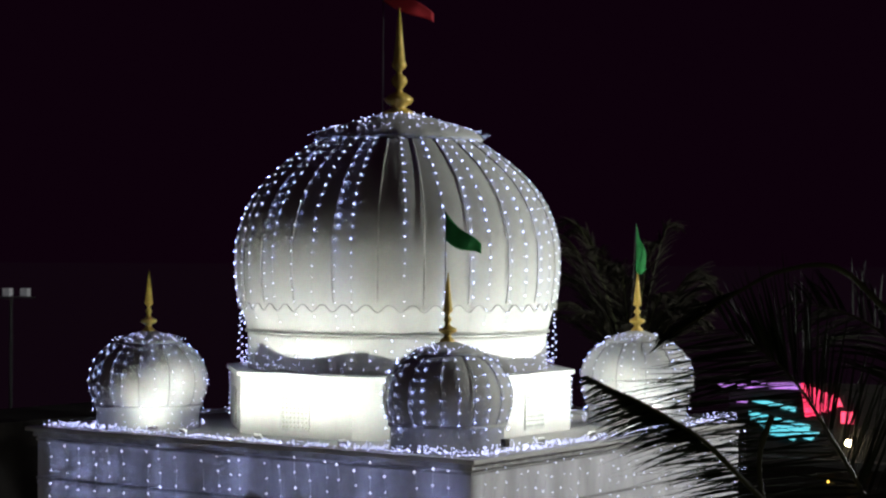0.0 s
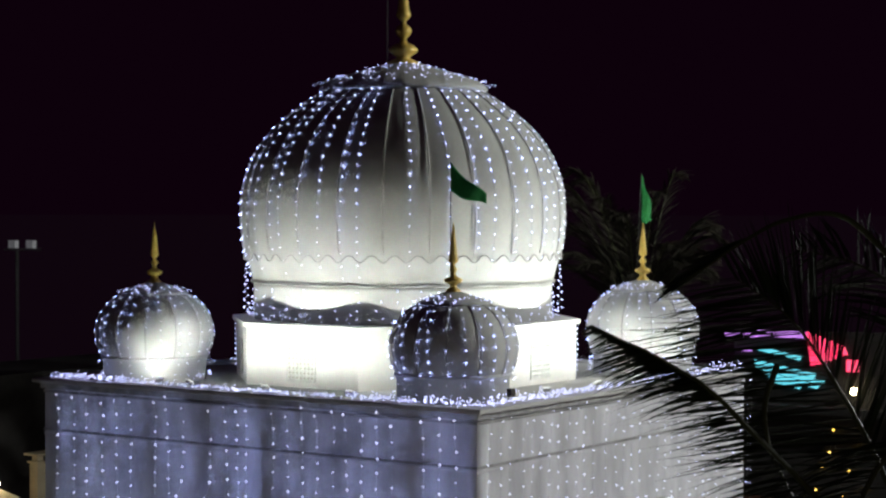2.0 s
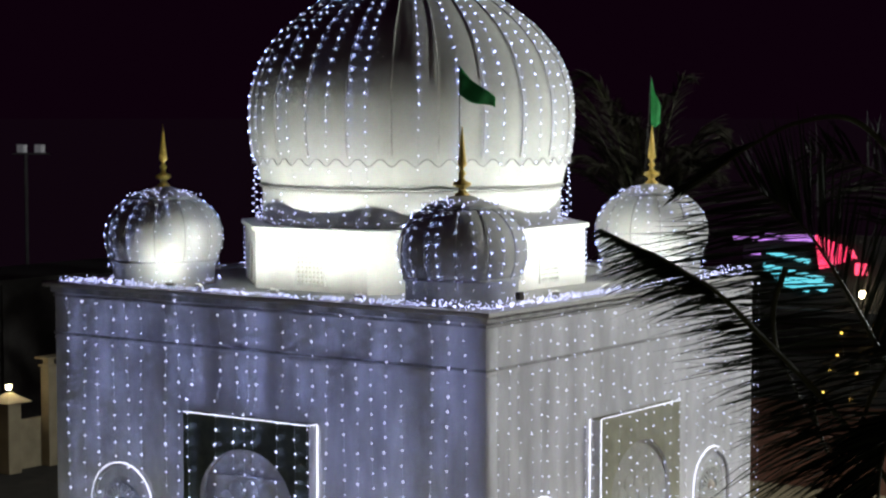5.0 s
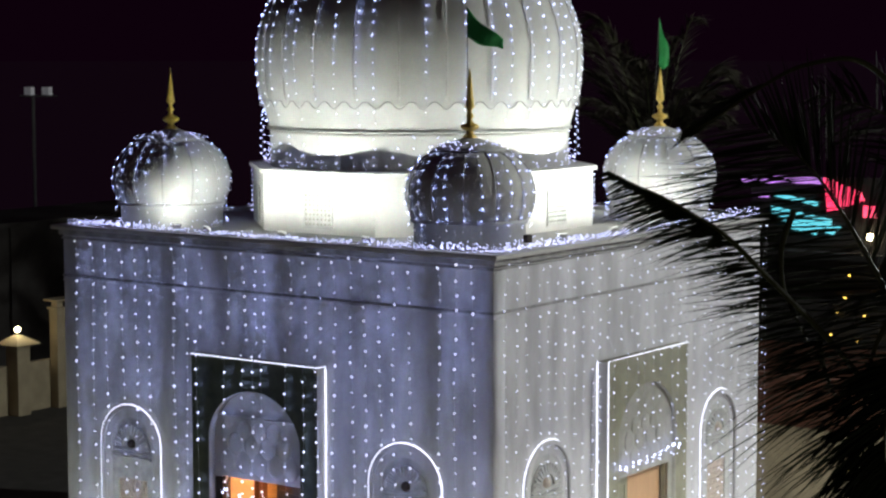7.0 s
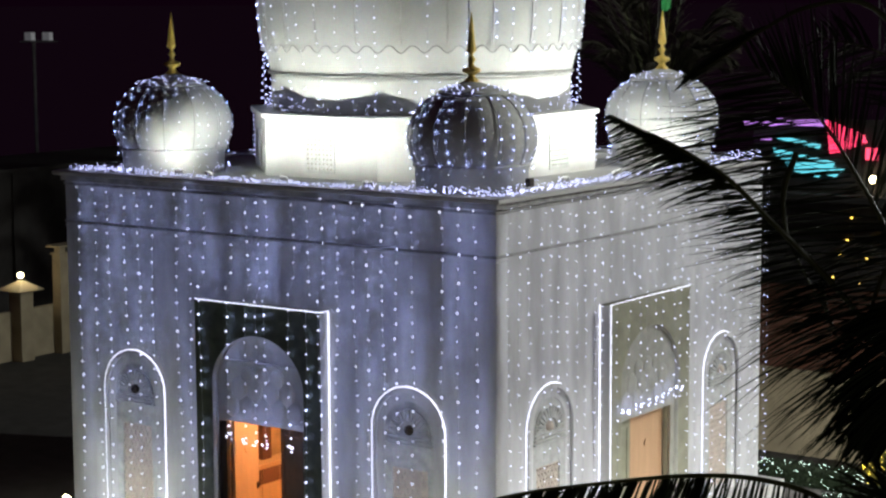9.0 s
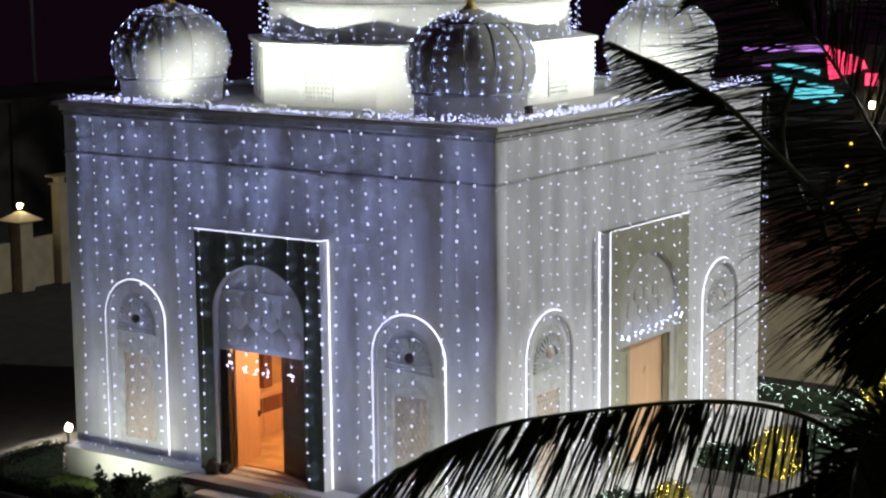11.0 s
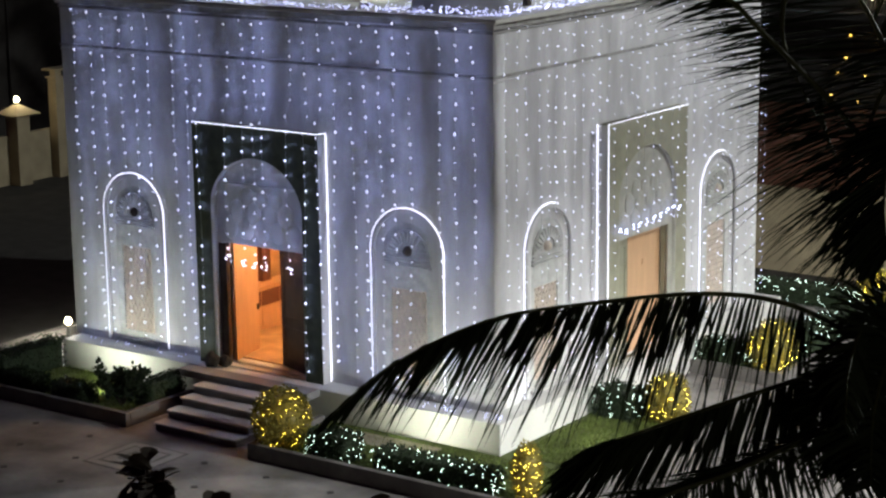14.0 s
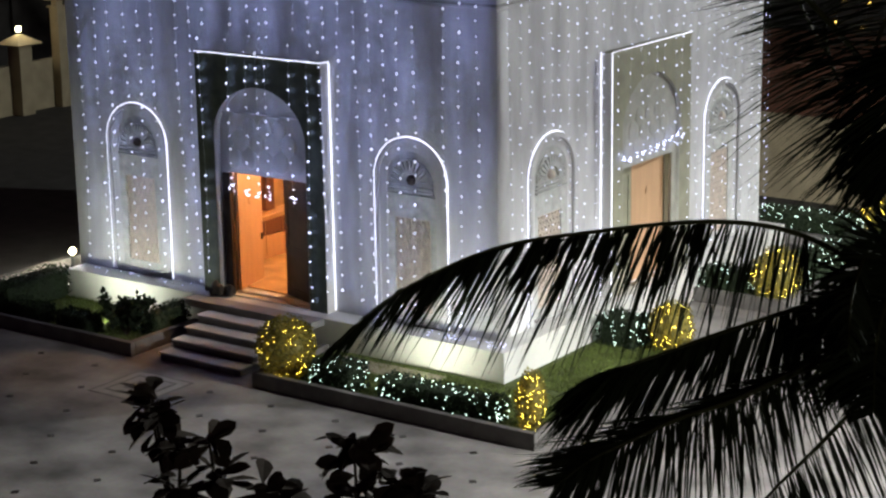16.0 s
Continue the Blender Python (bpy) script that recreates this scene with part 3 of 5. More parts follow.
FRONT_STRINGS = [-9.44, -9.05, -8.68, -8.27, -7.92, -7.59, -6.98, -6.66, -6.28, -5.66, -5.27, -4.98, -4.77, -4.20, -3.83, -3.55, -3.22, -2.85, -2.58, -2.24, -1.93, -1.59, -1.01, -0.66, -0.31]
SIDE_STRINGS = [0.1]
while SIDE_STRINGS[-1] < W2 - 0.4:
    SIDE_STRINGS.append(SIDE_STRINGS[-1] + rng.choice((0.27, 0.3, 0.33, 0.42)))
hanging_strings(False, FRONT_STRINGS, PF, 1.5)
hanging_strings(True, SIDE_STRINGS, PS, 1.5)
ends = []
for k in range(10):
    c = (PS - 1.18 + 0.248 * k + rng.uniform(-0.03, 0.03), -D - 0.08, 3.21 + 0.012 * k + rng.uniform(-0.03, 0.03))
    ends += [(c[0] + rng.uniform(-0.045, 0.045), c[1] - rng.uniform(0, 0.03), c[2] + rng.uniform(-0.045, 0.045)) for _ in range(3)]
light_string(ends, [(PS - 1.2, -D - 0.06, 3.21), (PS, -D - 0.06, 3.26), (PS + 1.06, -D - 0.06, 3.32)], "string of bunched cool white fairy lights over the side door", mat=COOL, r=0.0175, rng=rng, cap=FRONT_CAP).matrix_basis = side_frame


def dome_strings(cx, cy, profile, gores, a0, label, spacing, foot, bare=(), r_bulb=0.0185):
    """Strings that run down a dome from its cap, one along each rib and one along each gore's middle."""
    line = list(foot) + list(profile)
    lens = [0.0]
    for a, b in zip(line, line[1:]):
        lens.append(lens[-1] + (Vector(a) - Vector(b)).length)
    for i in range(2 * gores):
        if i in bare or rng.random() < 0.04:
            continue
        ang = a0 + 2 * math.pi * (i + rng.uniform(-0.14, 0.14) + (0.16 if i % 2 == 0 else 0)) / (2 * gores)
        pts, cab = [], []
        d = lens[-1] - rng.uniform(0, 0.1)
        low = rng.uniform(0.0, 0.22) if foot else rng.uniform(0.05, 0.6)
        wave = rng.uniform(0, 6.283)
        while d > low:
            k = next(j for j in range(1, len(lens)) if lens[j] >= d)
            t = (d - lens[k - 1]) / (lens[k] - lens[k - 1])
            r, z = Vector(line[k - 1]).lerp(Vector(line[k]), t)
            q = ang + (rng.uniform(-0.012, 0.012) + 0.012 * math.sin(2 * d + wave)) / max(0.5, r)
            p = (cx + (r + 0.03) * math.cos(q), cy + (r + 0.03) * math.sin(q), z)
            cab.append(p)
            if rng.random() > 0.03:
                pts.append(p)
            d -= spacing * rng.uniform(0.85, 1.15)
        if len(cab) > 2:
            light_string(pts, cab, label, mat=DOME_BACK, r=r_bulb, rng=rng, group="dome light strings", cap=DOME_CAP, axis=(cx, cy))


dome_strings(CX, CY, [tuple(p) for p in prof if p[1] < 13.0], GORES, radians(-60.7), "string of cool white fairy lights running down the main dome", 0.235, (), bare=(0,))
for (cx, cy), turn in zip(CORNERS[:3], (4, -1.1, 8)):
    dome_strings(cx, cy, [tuple(p) for p in sprof], S_GORES, radians(turn), "string of cool white fairy lights running down a corner dome", 0.2, ((1.03, 7.42), (1.04, 7.7)), r_bulb=0.0145)


def heap(name_label, points, n_cable=40, group="heaped light strings"):
    pts = [p for p in points]
    cx, cy = sum(p[0] for p in pts) / len(pts), sum(p[1] for p in pts) / len(pts)
    cab = sorted(pts, key=lambda p: math.atan2(p[1] - cy, p[0] - cx))[::max(1, len(pts) // n_cable)]
    return light_string(pts, cab, name_label, mat=COOL_DIM, r=0.0105, rng=rng, group=group)


# heaps of lights along the parapet, thick at the corners
def parapet(n, a, b, spread, high=0.1):
    out = []
    for _ in range(int(n * 1.05)):
        t = rng.random()
        x, y = a[0] + (b[0] - a[0]) * t, a[1] + (b[1] - a[1]) * t
        out.append((x + rng.gauss(0, spread), y + rng.gauss(0, spread), ROOF + 0.05 + abs(rng.gauss(0, high))))
    return out


heap("heap of cool white fairy lights on the parapet corner", parapet(135, (-W1 + 0.1, 0.12), (-7.6, 0.12), 0.09, 0.05))
heap("row of cool white fairy lights along the parapet", parapet(170, (-7.6, 0.05), (-2.8, 0.05), 0.06, 0.03))
heap("heap of cool white fairy lights on the parapet corner", parapet(130, (-2.8, 0.1), (-0.1, 0.1), 0.08, 0.05))
heap("heap of cool white fairy lights on the parapet corner", parapet(140, (-0.1, 0.1), (-0.05, 2.8), 0.08, 0.05))
heap("row of cool white fairy lights along the parapet", parapet(130, (-0.05, 2.8), (-0.05, 7.0), 0.07, 0.04))
heap("heap of cool white fairy lights on the parapet corner", parapet(120, (-0.08, 7.0), (-0.08, W2 - 0.1), 0.08, 0.06))
heap("row of cool white fairy lights along the parapet", parapet(50, (-W1 + 0.1, 0.3), (-W1 + 0.1, W2), 0.07, 0.04))
heap("row of cool white fairy lights along the parapet", parapet(60, (-W1, W2 - 0.1), (0, W2 - 0.1), 0.06, 0.04))
for cx, cy in CORNERS[:3]:
    ring = [(cx + r * math.cos(a), cy + r * math.sin(a), 9.2 - 0.3 * r + rng.uniform(0, 0.05)) for r, a in ((rng.uniform(0.3, 0.72), rng.uniform(0, 6.283)) for _ in range(75))]
    heap("tangle of cool white fairy lights round a corner dome's cap", ring)
    ring = [(cx + 1.08 * math.cos(a), cy + 1.08 * math.sin(a), ROOF + rng.uniform(0.03, 0.15)) for a in (rng.uniform(0, 6.283) for _ in range(40))]
    heap("ring of cool white fairy lights round a corner dome's foot", ring)
ring = [(CX + r * math.cos(a), CY + r * math.sin(a), 13.53 - 0.30 * r + rng.uniform(0, 0.06)) for r, a in ((rng.uniform(0.4, 1.82), rng.uniform(0, 6.283)) for _ in range(230))]
heap("tangle of cool white fairy lights round the main dome's cap", ring)
ring = []
for _ in range(150):
    a = rng.uniform(0, 6.283)
    ring.append((CX + 3.05 * math.cos(a), CY + 3.05 * math.sin(a), 8.52 + abs(rng.gauss(0, 0.1))))
heap("ring of cool white fairy lights round the drum's foot", ring)
ring = []
for i in range(46):
    for k in range(rng.choice((2, 3, 3, 4))):
        a = 2 * math.pi * (i + rng.uniform(-0.2, 0.2)) / 46
        ring.append((CX + 2.96 * math.cos(a), CY + 2.96 * math.sin(a), 8.6 + 0.16 * k + rng.uniform(-0.03, 0.03)))
light_string(ring, ring[::3], "short ends of cool white fairy lights over the drum", mat=COOL_DIM, r=0.0135, rng=rng, group="heaped light strings")
for a in (radians(202.5), radians(22.5)):
    pts = [(CX + (AP * 1.09) * math.cos(a), CY + (AP * 1.09) * math.sin(a), 7.5 + 0.1 * i) for i in range(10)]
    light_string(pts, pts, "string of cool white fairy lights down the octagonal base", mat=COOL_DIM, r=0.012, rng=rng)
def strewn(n, x0, x1, y0, y1, z):
    return [(rng.uniform(x0, x1), rng.uniform(y0, y1), z + rng.uniform(0.01, 0.04)) for _ in range(n)]


heap("loose end of fairy lights lying on the plinth", strewn(16, -9.4, -6.6, -0.42, -0.12, FLOOR + 0.01))
heap("loose end of fairy lights lying on the plinth corner", strewn(34, -1.3, 0.35, -0.4, -0.12, FLOOR + 0.01))
pts = [(0.05, W2 + 0.22 + rng.uniform(-0.03, 0.03), 7.2 - 0.27 * k) for k in range(24)]
light_string(pts, pts, "string of fairy lights hanging down the rear corner", mat=COOL_DIM, r=0.012, rng=rng)
# bunches that hang from the dome's shoulder beside the drum
for a in (215, 218, 32, 36):
    q = radians(a)
    pts = [(CX + (3.08 + 0.04 * math.sin(3 * i)) * math.cos(q + 0.01 * math.cos(2 * i)), CY + (3.08 + 0.04 * math.sin(3 * i)) * math.sin(q + 0.01 * math.cos(2 * i)), 9.5 - 0.075 * i) for i in range(13)]
    light_string(pts, pts, "short string of fairy lights hanging beside the drum", mat=COOL_DIM, r=0.012, rng=rng)

# ---- flags ----
def flag(x, y, z0, z1, cloth, mat, label, lean=(0, 0)):
    """A thin pole with a hanging cloth; cloth is its length, drop and heading."""
    f = thing("flag", x, y, z0)
    tagged(f, label, "flag")
    part("pole", tube([(0, 0, 0), (lean[0], lean[1], z1 - z0)], 0.01, 6), POLE, f)
    length, drop, sag, heading = cloth
    verts, faces = [], []
    n, m = 14, 8
    for i in range(n + 1):
        for j in range(m + 1):
            u, v = i / n, j / m
            w = 0.06 * math.sin(u * 7 + v * 2.0) * u
            x_ = u * length
            zz = z1 - z0 - sag * u - drop * v * (1 - 0.65 * u) - 0.05 * math.sin(u * 5)
            verts.append((lean[0] + x_ * math.cos(heading) - w * math.sin(heading), lean[1] + x_ * math.sin(heading) + w * math.cos(heading), zz))
    for i in range(n):
        for j in range(m):
            a = i * (m + 1) + j
            faces.append((a, a + m + 1, a + m + 2, a + 1))
    me = bpy.data.meshes.new("cloth")
    me.from_pydata(verts, [], faces)
    c = part("cloth", me, mat, f, smooth=True)
    s = c.modifiers.new("thick", "SOLIDIFY")
    s.thickness = 0.006
    return f


RIGHT = radians(35)
flag(-1.5, 1.42, 9.2, 11.42, (0.62, 0.5, 0.6, RIGHT), FLAG, "green cloth flag on a thin pole above a corner dome")
flag(-1.6, 8.08, 9.1, 11.33, (0.2, 0.95, 0.68, RIGHT), FLAG, "limp green cloth flag on a thin pole above a corner dome", (0.09, 0.06))
flag(-5.45, 4.92, 13.1, 16.2, (1.0, 0.5, 0.78, RIGHT), REDFLAG, "red cloth flag on a tall thin pole above the main dome")

# ---- steps and beds ----
stairs = thing("stairs", 0, 0, 0)
tagged(stairs, "five grey stone steps up to the arched doorway", "steps", kind="structure")
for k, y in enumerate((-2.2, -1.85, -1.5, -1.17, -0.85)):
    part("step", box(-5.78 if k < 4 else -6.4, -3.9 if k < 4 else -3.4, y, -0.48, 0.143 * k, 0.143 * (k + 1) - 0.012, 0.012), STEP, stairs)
    # top face coloured paler than the riser, as if lit from above
    part("nosing", box(-5.80 if k < 4 else -6.42, -3.88 if k < 4 else -3.38, y - 0.025, y + 0.3, 0.143 * (k + 1) - 0.035, 0.143 * (k + 1), 0.008), TREAD if k < 4 else STEP, stairs, "stone tread coloured paler for light from above" if k < 4 else "")


def planter(x0, x1, y0, y1, h, label, w=0.12, sides="fblr"):
    p = thing("planting_bed", (x0 + x1) / 2, (y0 + y1) / 2, 0)
    tagged(p, label, "planting bed", kind="structure")
    cx, cy = (x0 + x1) / 2, (y0 + y1) / 2
    for k, a in (("f", (x0, x1, y0, y0 + w)), ("b", (x0, x1, y1 - w, y1)), ("l", (x0, x0 + w, y0 + w, y1 - w)), ("r", (x1 - w, x1, y0 + w, y1 - w))):
        if k in sides:
            part("kerb", box(a[0] - cx, a[1] - cx, a[2] - cy, a[3] - cy, 0, h, 0.012), KERB, p)
    part("soil", box(x0 + w * ("l" in sides) - cx, x1 - w * ("r" in sides) - cx, y0 + w * ("f" in sides) - cy, y1 - w * ("b" in sides) - cy, 0, h - 0.12), LAWN, p)
    return p


planter(-11.6, -6.3, -2.4, -0.481, 0.26, "raised planting bed with a grey kerb and dark lawn", sides="flr")
planter(-3.33, 2.35, -2.55, -0.481, 0.28, "raised planting bed with a grey kerb and lit lawn", sides="flr")
planter(0.421, 2.35, -0.48, 3.15, 0.28, "raised lawn bed beside the side wall", sides="br")
planter(0.421, 2.35, 6.1, 10.2, 0.28, "raised lawn bed beside the side wall")


def grass(name_label, x0, x1, y0, y1, z, n):
    verts, faces = [], []
    for _ in range(n):
        x, y = rng.uniform(x0, x1), rng.uniform(y0, y1)
        a, h = rng.uniform(0, 6.283), rng.uniform(0.03, 0.07)
        dx, dy = 0.008 * math.cos(a), 0.008 * math.sin(a)
        k = len(verts)
        verts += [(x - dx, y - dy, z), (x + dx, y + dy, z), (x + rng.uniform(-0.03, 0.03), y + rng.uniform(-0.03, 0.03), z + h)]
        faces.append((k, k + 1, k + 2))
    me = bpy.data.meshes.new("grass")
    me.from_pydata(verts, [], faces)
    ob = part("grass", me, GRASS)
    tagged(ob, name_label, "grass", kind="stuff")


grass("short green lawn grass in the bed", -11.45, -6.45, -2.25, -0.5, 0.14, 9000)
grass("short green lawn grass in the bed", -3.2, 2.2, -2.4, -0.6, 0.16, 14000)
grass("short green lawn grass in the bed", 0.55, 2.2, -0.35, 3.0, 0.16, 10000)
path = part("garden_path", box(-2.9, -0.6, -1.22, -0.72, 0.1, 0.19, 0.02), material("dry_soil", (0.42, 0.36, 0.26), 0.95, scale=5, amount=0.4, bump=0.5))
tagged(path, "strip of dry sandy soil along the plinth", "path", kind="structure")
grass("short green lawn grass in the bed", 0.55, 2.2, 6.25, 10.0, 0.16, 6000)


def leaf_cloud(center, radii, n, size, shape="box", seed=1):
    """Many small leaves through a clipped shrub's shell."""
    r = random.Random(seed)
    verts, faces = [], []
    for _ in range(n):
        if shape == "box":
            p = [r.uniform(-1, 1) for _ in range(3)]
            k = r.randrange(3)
            p[k] = math.copysign(1, p[k]) * r.uniform(0.8, 1.04)
            v = Vector(p)
        else:
            v = Vector((r.gauss(0, 1), r.gauss(0, 1), r.gauss(0, 1))).normalized() * r.uniform(0.72, 1.06)
        c = Vector(center) + Vector((v.x * radii[0], v.y * radii[1], v.z * radii[2]))
        if c.z < center[2] - radii[2]:
            c.z = center[2] - radii[2]
        d = Vector((r.gauss(0, 1), r.gauss(0, 1), r.gauss(0, 1))).normalized()
        s = d.orthogonal().normalized()
        L, w = size * r.uniform(0.6, 1.3), size * 0.28
        b = len(verts)
        verts += [tuple(c), tuple(c + d * L * 0.5 + s * w), tuple(c + d * L), tuple(c + d * L * 0.5 - s * w)]
        faces.append((b, b + 1, b + 2, b + 3))
    me = bpy.data.meshes.new("leaves")
    me.from_pydata(verts, [], faces)
    return me


def core(center, radii, k=0.86, shape="box"):
    if shape == "box":
        return box(center[0] - k * radii[0], center[0] + k * radii[0], center[1] - k * radii[1], center[1] + k * radii[1], center[2] - radii[2], center[2] + k * radii[2], 0.05)
    bm = bmesh.new()
    bmesh.ops.create_icosphere(bm, subdivisions=2, radius=1.0)
    for v in bm.verts:
        v.co = Vector((center[0] + v.co.x * radii[0] * k, center[1] + v.co.y * radii[1] * k, center[2] + v.co.z * radii[2] * k))
    return bm


def shrub(kind, center, radii, label, shape="box", lit=None, count=0, n=2200, size=0.06, seed=1, group="garden shrubs"):
    s = thing(kind, center[0], center[1], center[2] - radii[2])
    tagged(s, label, "shrub", group)
    c = (0, 0, radii[2])
    # yellow-lit shrubs get the glow in their leaf colour
    leaf = GLOW_LEAF if lit is YELLOW else HEDGE
    part("core", core(c, radii, 0.82, shape), leaf, s)
    lv = part("foliage", leaf_cloud(c, radii, n, size, shape, seed), leaf, s)
    tagged(lv, kind="stuff")
    if lit:
        r = random.Random(seed + 50)
        pts = []
        while len(pts) < count * (1.5 if lit is YELLOW else 1.15):
            if shape == "box":
                p = [r.uniform(-1, 1), r.uniform(-1, 1), r.uniform(-0.8, 1)]
                k = r.choice((0, 1, 2))
                p[k] = math.copysign(1.05, p[k])
                if p[2] < -0.85:
                    continue
                v = Vector(p)
            else:
                v = Vector((r.gauss(0, 1), r.gauss(0, 1), r.gauss(0, 1))).normalized() * r.uniform(0.82, 1.02)
            pts.append((v.x * radii[0], v.y * radii[1], radii[2] + v.z * radii[2]))
        b = part("fairy_light", bulbs(pts, 0.0068 if lit is YELLOW else 0.0098, r), lit, s)
        tagged(b, kind="stuff")
    return s


shrub("hedge", (-7.92, -2.05, 0.32), (0.42, 0.2, 0.18), "dark clipped box hedge in the bed", n=2600, size=0.045, seed=2, group="dark hedges")
shrub("hedge", (-9.2, -2.05, 0.32), (0.44, 0.2, 0.18), "dark clipped box hedge in the bed", n=2600, size=0.045, seed=3, group="dark hedges")
shrub("hedge", (-6.62, -1.15, 0.37), (0.17, 0.5, 0.23), "dark clipped box hedge beside the steps", n=2600, size=0.045, seed=4, group="dark hedges")
shrub("hedge", (-10.05, -1.3, 0.43), (0.32, 0.95, 0.29), "tall dark clipped hedge closing the end of the bed", n=4200, size=0.045, seed=5, group="dark hedges")
shrub("round_shrub", (-2.95, -2.08, 0.66), (0.5, 0.5, 0.54), "round clipped shrub wound with yellow fairy lights", "ball", YELLOW, 85, 3400, seed=6, group="lit round shrubs")
shrub("hedge", (-1.8, -2.1, 0.4), (0.42, 0.25, 0.24), "low hedge sprinkled with greenish-white fairy lights", "box", GREENISH, 75, seed=7, group="lit hedges")
shrub("hedge", (0.3, -2.1, 0.36), (1.12, 0.22, 0.2), "long low hedge sprinkled with greenish-white fairy lights", "box", GREENISH, 130, 4200, seed=8, group="lit hedges")
shrub("column_shrub", (2.0, -2.1, 0.62), (0.24, 0.24, 0.5), "narrow shrub wound with yellow fairy lights", "ball", YELLOW, 90, 1600, seed=9, group="lit round shrubs")
shrub("round_shrub", (1.85, 2.65, 0.61), (0.4, 0.4, 0.45), "round clipped shrub wound with yellow fairy lights", "ball", YELLOW, 120, 2000, seed=10, group="lit round shrubs")
shrub("round_shrub", (2.0, 6.5, 0.68), (0.48, 0.48, 0.52), "round clipped shrub wound with yellow fairy lights", "ball", YELLOW, 140, 2000, seed=11, group="lit round shrubs")
shrub("hedge", (1.85, 8.4, 0.42), (0.3, 1.4, 0.26), "low hedge sprinkled with cool white fairy lights", "box", GREENISH, 170, 3000, seed=12, group="lit hedges")
shrub("hedge", (0.95, 2.6, 0.42), (0.38, 0.36, 0.26), "low hedge sprinkled with greenish-white fairy lights", "box", GREENISH, 90, 2000, seed=13, group="lit hedges")
shrub("hedge", (1.0, 6.5, 0.4), (0.5, 0.3, 0.25), "low hedge sprinkled with greenish-white fairy lights", "box", GREENISH, 70, 2000, seed=14, group="lit hedges")
shrub("hedge", (-0.15, 12.5, 0.2), (1.1, 0.35, 0.2), "hedge by the far wall sprinkled with green-white lights", "box", GREENISH, 150, 4200, seed=15, group="lit hedges")
shrub("hedge", (1.75, 11.3, 0.22), (0.4, 0.3, 0.22), "low hedge sprinkled with greenish-white fairy lights", "box", GREENISH, 60, 1800, seed=17, group="lit hedges")
shrub("round_shrub", (1.35, 12.9, 0.42), (0.42, 0.42, 0.42), "round clipped shrub wound with yellow fairy lights", "ball", YELLOW, 120, 2000, seed=16, group="lit round shrubs")


def leafy_bush(center, h, n, label, seed):
    r = random.Random(seed)
    s = thing("bush", *center)
    tagged(s, label, "bush")
    stems, verts, faces = [], [], []
    for _ in range(15):
        a, sp = r.uniform(0, 6.283), r.uniform(0.1, 0.52)
        tip = Vector((sp * math.cos(a), sp * math.sin(a), h * r.uniform(0.6, 1.0)))
        stems.append(tube([(0, 0, 0), tuple(tip * 0.5 + Vector((0, 0, 0.05))), tuple(tip)], 0.018, 5, taper=0.006))
        for _ in range(n // 15):
            c = tip * r.uniform(0.45, 1.05) + Vector((r.gauss(0, 0.05), r.gauss(0, 0.05), r.gauss(0, 0.05)))
            d = Vector((r.gauss(0, 0.7), r.gauss(0, 0.7), r.uniform(0, 1.2))).normalized()
            q = d.orthogonal().normalized()
            L = r.uniform(0.08, 0.16)
            b = len(verts)
            verts += [tuple(c), tuple(c + d * L * 0.5 + q * L * 0.28), tuple(c + d * L), tuple(c + d * L * 0.5 - q * L * 0.28)]
            faces.append((b, b + 1, b + 2, b + 3))
    part("stem", joined(stems), TWIG, s)
    me = bpy.data.meshes.new("leaves")
    me.from_pydata(verts, [], faces)
    tagged(part("foliage", me, HEDGE, s), kind="stuff")


leafy_bush((-6.98, -1.8, 0.14), 0.68, 1100, "dark leafy bush in the bed before the plinth", 21)

# ---- left: boundary wall, gate pillar, lamp ----
bw = part("boundary_wall", box(-26.2, -26.0, -5, 60, -0.03, 1.45, 0.02), CREAM)
tagged(bw, "low cream boundary wall along the lane", "wall", kind="structure")


def pillar(y, lit, h=2.1, half=0.25):
    p = thing("gate_pillar", -25.85, y, -0.03)
    tagged(p, "square cream gate pillar with a flared cap" + (" and a globe lamp" if lit else ""), "pillar", "boundary pillars")
    part("shaft", box(-half, half, -half, half, 0, h, 0.02), CREAM, p)
    bm = bmesh.new()
    if lit:
        bmesh.ops.create_cone(bm, cap_ends=True, segments=4, radius1=0.68, radius2=0.1, depth=0.26, matrix=pose(0, 0, h + 0.16, 0, 0, 45))
        add_box(bm, -0.47, 0.47, -0.47, 0.47, h, h + 0.04, 0.01)
    else:
        add_box(bm, -half - 0.05, half + 0.05, -half - 0.05, half + 0.05, h, h + 0.06, 0.01)
        add_box(bm, -half - 0.12, half + 0.12, -half - 0.12, half + 0.5, h + 0.24, h + 0.3, 0.01)
        add_box(bm, -half + 0.05, half - 0.05, -half + 0.05, half - 0.05, h + 0.06, h + 0.24, 0.01)
    part("cap", bm, CREAM, p)
    if lit:
        bm = bmesh.new()
        bmesh.ops.create_uvsphere(bm, u_segments=12, v_segments=8, radius=0.085, matrix=pose(0, 0, 2.55))
        part("globe", bm, WARM, p, "glowing warm globe", smooth=True)
        d = bpy.data.lights.new("pillar_lamp", "POINT")
        d.energy, d.color, d.shadow_soft_size = 14, (1.0, 0.86, 0.6), 0.11
        lo = new("pillar_light", d)
        lo.parent = p
        lo.matrix_basis = pose(0.2, -0.15, 2.85)
    return p


